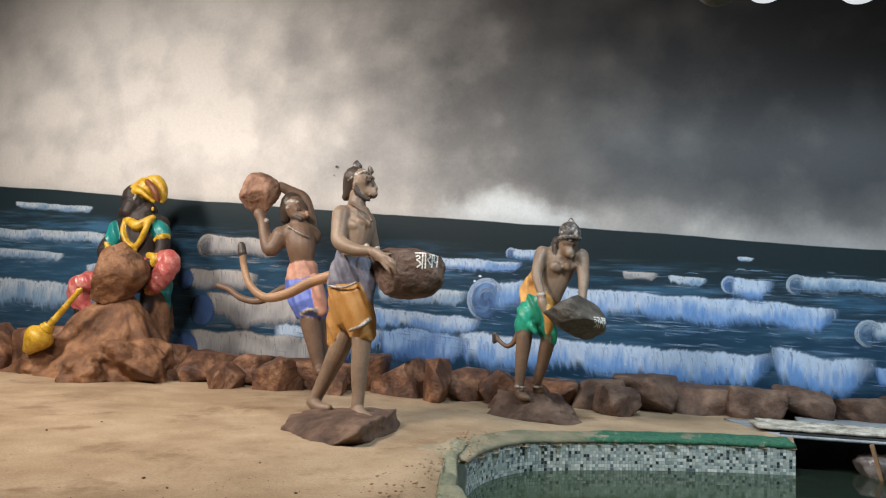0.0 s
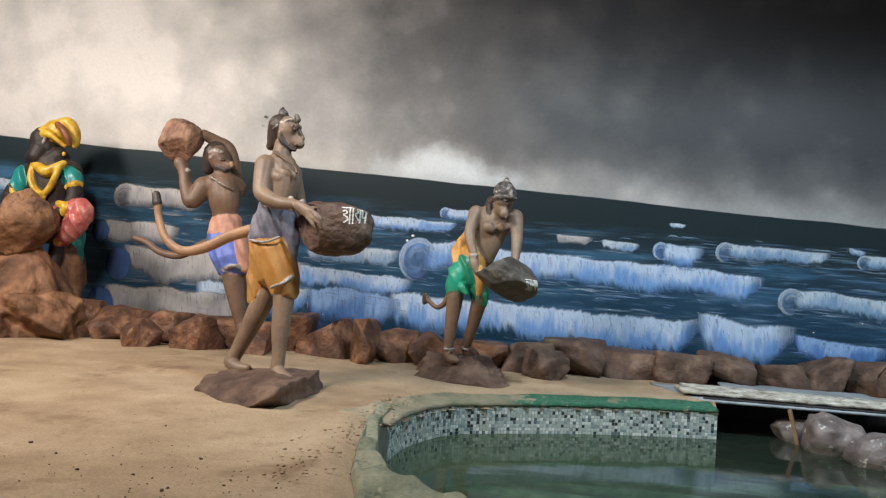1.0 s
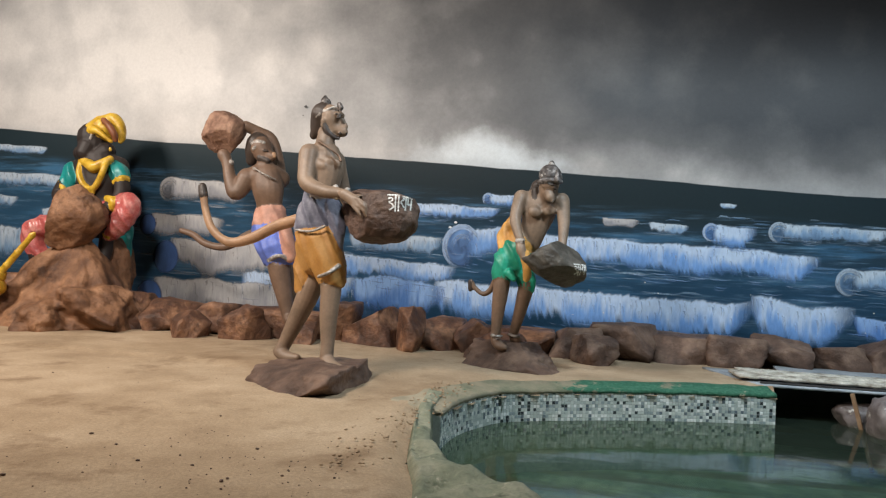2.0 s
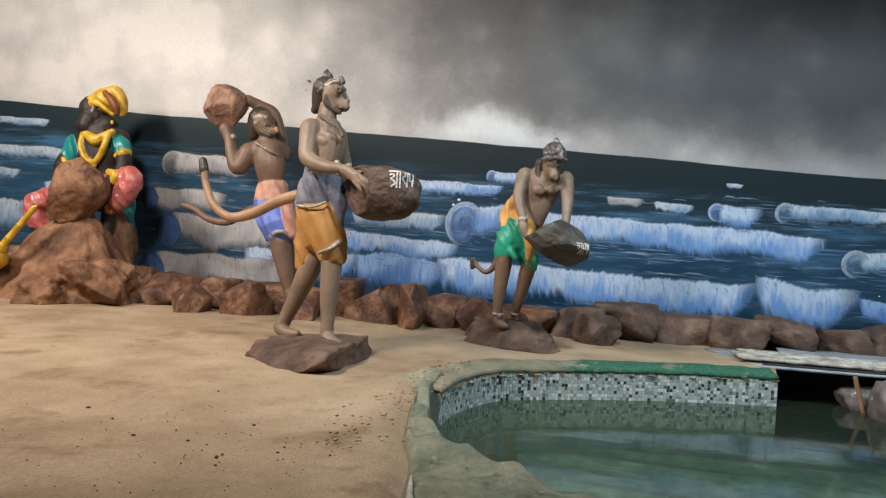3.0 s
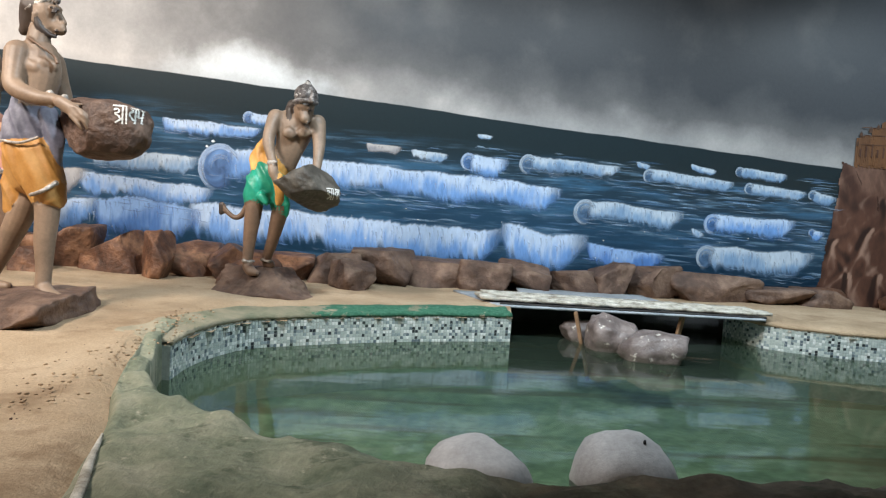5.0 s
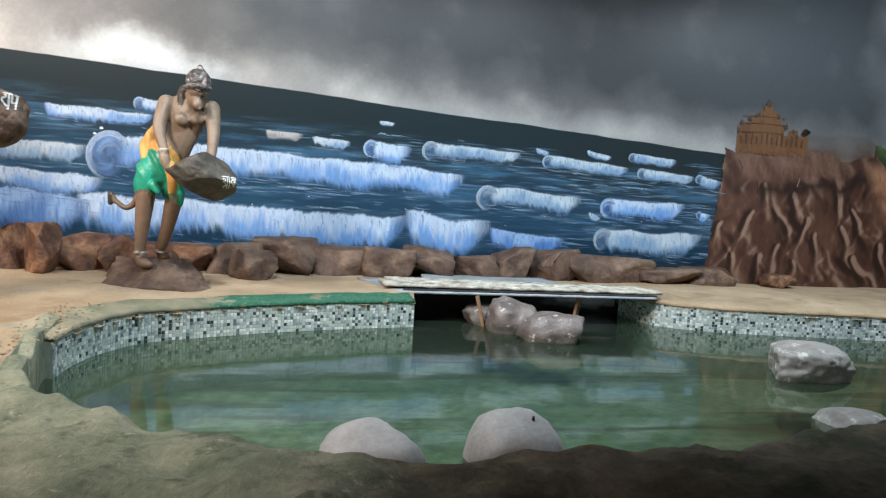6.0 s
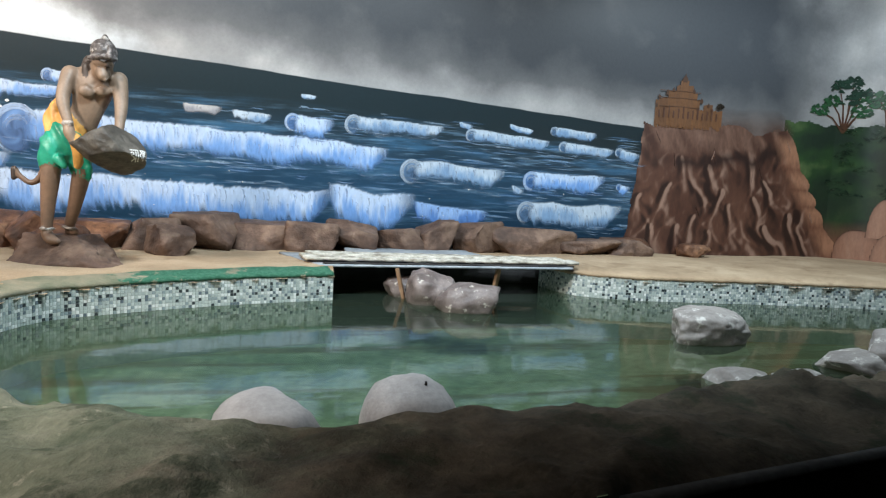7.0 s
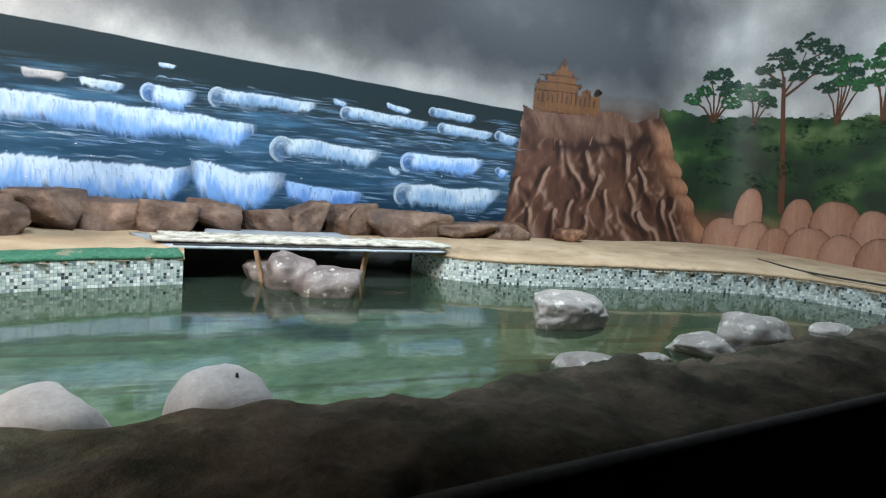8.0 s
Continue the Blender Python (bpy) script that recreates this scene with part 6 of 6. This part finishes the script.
LETTERS = (
    ((-0.95, 0.88), (-0.08, 0.95)), ((-0.86, 0.42), (-0.62, 0.60), (-0.50, 0.28), (-0.82, 0.06), (-0.52, -0.12), (-0.40, -0.55)),
    ((-0.27, 0.92), (-0.27, -0.92)), ((-0.27, -0.28), (-0.72, -0.82)), ((-0.04, 0.92), (-0.02, -0.88)),
    ((0.15, 0.92), (0.98, 0.82)), ((0.22, 0.84), (0.38, 0.50), (0.16, 0.18), (0.42, -0.42)),
    ((0.52, 0.86), (0.50, -0.72)), ((0.68, 0.80), (0.66, 0.02)), ((0.64, 0.02), (0.90, 0.06)), ((0.93, 0.80), (0.90, -0.60)))


def marks(x, z, k):
    """Two brushed words, centred at (x, z) on the stone's face."""
    return [([(x + a * 0.088 * k, z + b * 0.062 * k) for a, b in line], 0.0135 * k) for line in LETTERS]


lettered_stone("dark brown carried stone with white brushed marks", (-0.92, 3.06, 1.405), (0.61, 0.42, 0.395), 81, 0, (0, 4), STONE_DARK, marks(0.16, 0.075, 1.0))
lettered_stone("grey-brown flat stone held low with white marks", (0.24, 3.98, 1.15), (0.56, 0.36, 0.33), 83, 8, (0, 30), STONE_GREY, marks(0.19, -0.06, 0.75))
lettered_stone("reddish boulder lifted over the statue's head", (-3.16, 4.8, 2.31), (0.40, 0.42, 0.45), 91, 0, (0, 25), TAN_STONE, [])
lettered_stone("brown boulder resting on the seated statue's lap", (-4.86, 4.74, 1.40), (0.78, 0.5, 0.62), 87, 0, (0, -32), MOUND, [])


def build_mace():
    m = thing("mace", "golden ribbed mace leaning on the rock mound", "mace", place=look((-5.55, 4.30, 0.52), (-5.0, 4.42, 1.24)))

    def turned(name, profile, label=""):
        bm = bmesh.new()
        prev = None
        for z, r in profile:
            ring = [bm.verts.new((r * math.cos(a), r * math.sin(a), -z)) for a in np.linspace(0, 2 * math.pi, 24, endpoint=False)]
            if prev:
                for k in range(24):
                    bm.faces.new((prev[k], prev[(k + 1) % 24], ring[(k + 1) % 24], ring[k]))
            prev = ring
        bmesh.ops.recalc_face_normals(bm, faces=bm.faces)
        return part(name, bm, GOLD, m, label)

    turned("head", [(0.0, 0.004), (0.01, 0.05), (0.06, 0.075), (0.10, 0.10), (0.16, 0.135), (0.20, 0.145), (0.215, 0.15), (0.225, 0.145), (0.235, 0.15), (0.27, 0.13), (0.30, 0.09), (0.32, 0.07)])
    turned("collar", [(0.315, 0.05), (0.32, 0.075), (0.34, 0.08), (0.36, 0.06), (0.37, 0.065), (0.39, 0.05)])
    turned("shaft", [(0.38, 0.036), (0.45, 0.034), (0.46, 0.04), (0.47, 0.034), (0.62, 0.032), (0.63, 0.038), (0.64, 0.032), (0.82, 0.028), (0.86, 0.035), (0.90, 0.01)])


build_mace()

# ---------------------------------------------------------------- pool stones and boards
PALE_STONE = surface("pale_boulder", (0.24, 0.212, 0.195), (0.35, 0.318, 0.295), (0.44, 0.41, 0.385), 3.5, 40, 0.6, 0.4, 0.008, fleck=(0.70, 0.67, 0.62), fleck_at=0.60, stain=(0.16, 0.14, 0.125), stain_at=0.60, stain_scale=4.0, grainy=0.4)
smooth_rock = dict(cuts=3, rough=0.05, detail=4, boxy=0.08)
rock("boulder", "smooth grey cement boulder rising from the pool", (1.33, 1.22, -0.02), (0.48, 0.46, 0.40), 201, GREY_STONE, "pool boulders", **smooth_rock)
rock("boulder", "smooth grey cement boulder with a small hole", (1.95, 1.28, 0.0), (0.44, 0.44, 0.42), 203, GREY_STONE, "pool boulders", **smooth_rock)
rock("boulder", "pale grey lumpy boulder standing in the water", (4.42, 2.72, 0.065), (0.68, 0.48, 0.34), 206, PALE_STONE, "pool boulders", 2, 0.10, 5, 0.25)
rock("boulder", "low pale boulder with white swirls at the rim", (3.94, 1.68, 0.0), (0.46, 0.34, 0.17), 207, PALE_STONE, "pool boulders", 4, 0.08, 4, 0.2)
rock("boulder", "small grey boulder at the rim", (4.45, 1.80, -0.02), (0.36, 0.3, 0.13), 208, PALE_STONE, "pool boulders", 4, 0.08, 3, 0.2)
rock("boulder", "pale angular boulder with white swirls", (5.02, 1.94, 0.01), (0.62, 0.45, 0.24), 209, PALE_STONE, "pool boulders", 6, 0.12, 4, 0.2)
rock("boulder", "pale angular boulder with white swirls", (5.50, 2.08, 0.04), (0.74, 0.5, 0.34), 210, PALE_STONE, "pool boulders", 5, 0.15, 4, 0.1)
rock("boulder", "small pale boulder at the rim", (6.6, 2.28, 0.0), (0.40, 0.3, 0.15), 211, PALE_STONE, "pool boulders", 5, 0.1, 3, 0.3)
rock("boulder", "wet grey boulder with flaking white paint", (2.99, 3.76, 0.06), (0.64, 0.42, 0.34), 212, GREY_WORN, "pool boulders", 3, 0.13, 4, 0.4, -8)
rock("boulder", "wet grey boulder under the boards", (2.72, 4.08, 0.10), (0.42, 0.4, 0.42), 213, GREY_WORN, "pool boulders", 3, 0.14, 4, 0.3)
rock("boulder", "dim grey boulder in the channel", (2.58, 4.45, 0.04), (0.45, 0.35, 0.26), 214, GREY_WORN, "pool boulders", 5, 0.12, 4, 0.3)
bm = bmesh.new()
bmesh.ops.create_cone(bm, cap_ends=True, segments=12, radius1=0.007, radius2=0.005, depth=0.016)
stub = part("iron_stub", bm, DARK)
stub.location = (2.0, 1.20, 0.196)
tagged(stub, "short rusty iron stub on the boulder", "stub")

bridge = thing("board_bridge", "weathered boards and sheets laid over the pool channel", "bridge")


def plank(name, corners, z, thick, material, label, seed, rough=0.006):
    """A thin board between four corners (near west, near east, far east, far west), with frayed edges."""
    bm = bmesh.new()
    nx, ny = 60, 8
    a, b, c, d = [np.array(p) for p in corners]
    rows = []
    for side in (0, 1):
        grid = []
        for j in range(ny + 1):
            row = []
            for i in range(nx + 1):
                u, v = i / nx, j / ny
                p = (a * (1 - u) + b * u) * (1 - v) + (d * (1 - u) + c * u) * v
                edge = rough * 2.2 * noise.noise(Vector((u * 22, seed, 3 if j < ny / 2 else 9))) if j in (0, ny) else 0
                h = z + rough * noise.noise(Vector((u * 30, v * 14, seed))) - (thick if side else 0)
                row.append(bm.verts.new((p[0], p[1] + edge, h)))
            grid.append(row)
        rows.append(grid)
    top, low = rows
    for j in range(ny):
        for i in range(nx):
            bm.faces.new((top[j][i], top[j][i + 1], top[j + 1][i + 1], top[j + 1][i]))
            bm.faces.new((low[j][i], low[j + 1][i], low[j + 1][i + 1], low[j][i + 1]))
    for i in range(nx):
        bm.faces.new((top[0][i], low[0][i], low[0][i + 1], top[0][i + 1]))
        bm.faces.new((top[ny][i], top[ny][i + 1], low[ny][i + 1], low[ny][i]))
    for j in range(ny):
        bm.faces.new((top[j][0], top[j + 1][0], low[j + 1][0], low[j][0]))
        bm.faces.new((top[j][nx], low[j][nx], low[j + 1][nx], top[j + 1][nx]))
    bmesh.ops.recalc_face_normals(bm, faces=bm.faces)
    return part(name, bm, material, bridge, label)


plank("sheet", [(1.80, 4.30), (4.16, 4.38), (4.25, 5.0), (1.50, 5.12)], 0.272, 0.020, BLUE_SHEET, "grey-blue flat sheet", 1, 0.003)
plank("sheet", [(2.1, 4.9), (3.5, 4.9), (3.4, 5.45), (2.15, 5.45)], 0.292, 0.012, BLUE_SHEET, "grey-blue flat sheet", 2, 0.004)
plank("batten", [(1.84, 4.34), (4.18, 4.41), (4.18, 4.44), (1.84, 4.37)], 0.286, 0.014, DARK, "dark wooden batten", 6, 0.002)
plank("board", [(1.70, 4.42), (4.24, 4.43), (4.26, 4.62), (1.66, 4.72)], 0.318, 0.026, WHITE_WOOD, "chalky white splintered board", 3, 0.010)
plank("board", [(1.78, 4.60), (4.15, 4.58), (4.12, 4.74), (1.72, 4.84)], 0.326, 0.022, WHITE_WOOD, "chalky white splintered board", 4, 0.010)
for lo, hi, lab in (((2.60, 4.22, -0.3), (2.465, 4.27, 0.256), "raw timber prop"), ((3.38, 4.5, -0.3), (3.44, 4.42, 0.256), "raw timber prop")):
    bm = bmesh.new()
    box(bm, (-0.028, -0.014, 0), (0.028, 0.014, (Vector(hi) - Vector(lo)).length), None, 0.003)
    ob = part("prop", bm, WOOD, bridge, lab, False)
    ob.matrix_world = Matrix.Translation(lo) @ (Vector(hi) - Vector(lo)).to_track_quat("Z", "Y").to_matrix().to_4x4()

# pale strip at the edge of the rim, timber edging on the far side
def tube(name, pts, rx, rz, material, label, category):
    bm = bmesh.new()
    line, prev = spline(pts, 26), None
    for i, q in enumerate(line):
        d = Vector(line[min(i + 1, 25)] - line[max(i - 1, 0)]).normalized()
        side = d.cross(Vector((0, 0, 1))).normalized()
        w = 1 - 0.7 * (i / 25) ** 3
        ring = [bm.verts.new(Vector(q) + side * rx * w * math.cos(a) + Vector((0, 0, rz * math.sin(a)))) for a in np.linspace(0, 2 * math.pi, 10, endpoint=False)]
        if prev:
            for k in range(10):
                bm.faces.new((prev[k], prev[(k + 1) % 10], ring[(k + 1) % 10], ring[k]))
        else:
            bm.faces.new(ring)
        prev = ring
    bm.faces.new(prev[::-1])
    bmesh.ops.recalc_face_normals(bm, faces=bm.faces)
    return tagged(part(name, bm, material), label, category)


tube("strip", [(0.25, -0.02, 0.278), (0.17, 0.32, 0.290), (0.11, 0.52, 0.285), (0.04, 0.78, 0.272)], 0.017, 0.008, WHITE_WOOD, "pale torn strip along the rim's sandy edge", "strip")
tube("edging", [(8.0, 2.6, 0.265), (7.82, 3.1, 0.27), (7.72, 3.6, 0.272), (7.95, 4.4, 0.272)], 0.012, 0.010, DARK, "thin dark timber edging beside the pool", "edging")

specks = Paint(9)
for sx, sz, r, c in ((-0.98, 1.54, 0.018, (0.7, 0.74, 0.78)), (-1.04, 1.485, 0.016, (0.7, 0.74, 0.78)), (-2.79, 2.81, 0.02, (0.02, 0.02, 0.02)), (-2.82, 2.71, 0.008, (0.05, 0.05, 0.05))):
    specks.stroke([(sx - r, sz), (sx, sz + r * 0.2), (sx + r, sz)], [r * 0.5, r * 1.7, r * 0.4], [c] * 3, 0.014)
for i in range(40):
    sx, sz, r = rng.uniform(-4.5, 5.4), rng.uniform(0.6, 1.0), rng.uniform(0.003, 0.008)
    specks.stroke([(sx - r, sz), (sx, sz), (sx + r, sz)], [r * 0.5, r * 1.6, r * 0.5], [(0.66, 0.66, 0.64)] * 3, 0.014)
specks.finish("paint_chips", "small chips and specks on the mural")

# ---------------------------------------------------------------- flood lamps over the pool
GLASS_WHITE = surface("lamp_glass", (0.6, 0.62, 0.65), (0.72, 0.74, 0.76), (0.8, 0.82, 0.84), 5, 40, 0.2, 0.1, 0.001)


_glow = GLASS_WHITE.node_tree.nodes["Principled BSDF"]
_glow.inputs["Emission Color"].default_value = (0.92, 0.96, 1.0, 1)
_glow.inputs["Emission Strength"].default_value = 0.9


def build_lamp(x, y, z, tint):
    m = thing("hanging_lamp", "round %s lamp hanging over the pool" % tint, "lamp", "hanging lamps", pose(x, y, z))
    bm = bmesh.new()
    bmesh.ops.create_uvsphere(bm, u_segments=28, v_segments=16, radius=0.095)
    for v in bm.verts:
        v.co.z *= 0.85
    part("globe", bm, GLASS_WHITE if tint == "white" else CEILING, m)
    bm = bmesh.new()
    bmesh.ops.create_cone(bm, cap_ends=True, segments=20, radius1=0.06, radius2=0.03, depth=0.08, matrix=Matrix.Translation((0, 0, 0.10)))
    part("cap", bm, DARK, m)
    bm = bmesh.new()
    bmesh.ops.create_cone(bm, cap_ends=True, segments=10, radius1=0.008, radius2=0.008, depth=6.4 - z - 0.13, matrix=Matrix.Translation((0, 0, 0.13 + (6.4 - z - 0.13) / 2)))
    part("stem", bm, DARK, m)


build_lamp(1.29, 1.5, 2.70, "white")
build_lamp(1.08, 1.5, 2.70, "grey")
build_lamp(1.68, 1.5, 2.665, "white")

bm = bmesh.new()
prev = None
for row in trim_rows:
    cur = [bm.verts.new(q) for q in row]
    if prev:
        for k in range(3):
            bm.faces.new((prev[k], cur[k], cur[k + 1], prev[k + 1]))
    prev = cur
bmesh.ops.recalc_face_normals(bm, faces=bm.faces)
tagged(part("barrier_trim", bm, CEILING), "worn pale edge along the barrier", "trim", kind="structure")

# ---------------------------------------------------------------- crumbs and tiles
bm = bmesh.new()
rng = random.Random(44)
for _ in range(330):
    x = rng.uniform(-3.0, -0.05)
    y = rng.uniform(0.1, 3.4)
    if rng.random() < 0.5:
        x, y = rng.gauss(-0.6, 0.4), rng.gauss(0.85, 0.4)
    if inside(x, y, hole) or x > -0.3:
        continue
    r = rng.uniform(0.0014, 0.0042) * (2.4 if rng.random() < 0.05 else 1)
    bmesh.ops.create_icosphere(bm, subdivisions=1, radius=r, matrix=Matrix.Translation((x, y, sand_height(x, y) + r * 0.4)) @ Matrix.Rotation(rng.random() * 6, 4, "Z") @ Matrix.Diagonal((1.3, 0.9, 0.7, 1)))
tagged(part("crumbs", bm, ROCK), "small brown clods scattered on the sand", "pebbles", kind="stuff")

bm = bmesh.new()
rng = random.Random(45)
for _ in range(170):
    x, y = rng.gauss(-0.36, 0.07), rng.uniform(1.0, 3.3)
    r = rng.uniform(0.003, 0.010)
    bmesh.ops.create_icosphere(bm, subdivisions=1, radius=r, matrix=Matrix.Translation((x, y, SAND_Z + 0.01)) @ Matrix.Rotation(rng.random() * 6, 4, "Z") @ Matrix.Diagonal((1.4, 0.9, 0.6, 1)))
tagged(part("cement_crumbs", bm, SAND), "pale broken cement crumbs along the pool rim", "pebbles", kind="stuff")

wall_w, lip_w, n_w = tile_wall("pool_wall_west", tile_west, 9, "curved pool wall faced with small mosaic tiles", 84, 114)
tagged(part("pool_lip", lip_w, GREEN_LIP), "green painted cement lip over the mosaic", "pool lip", kind="structure")
wall_e, lip_e, n_e = tile_wall("pool_wall_east", tile_east, 9, "curved pool wall faced with small mosaic tiles", 0, 0)
tagged(part("pool_lip", lip_e, SAND), "sandy cement lip over the mosaic", "pool lip", kind="structure")
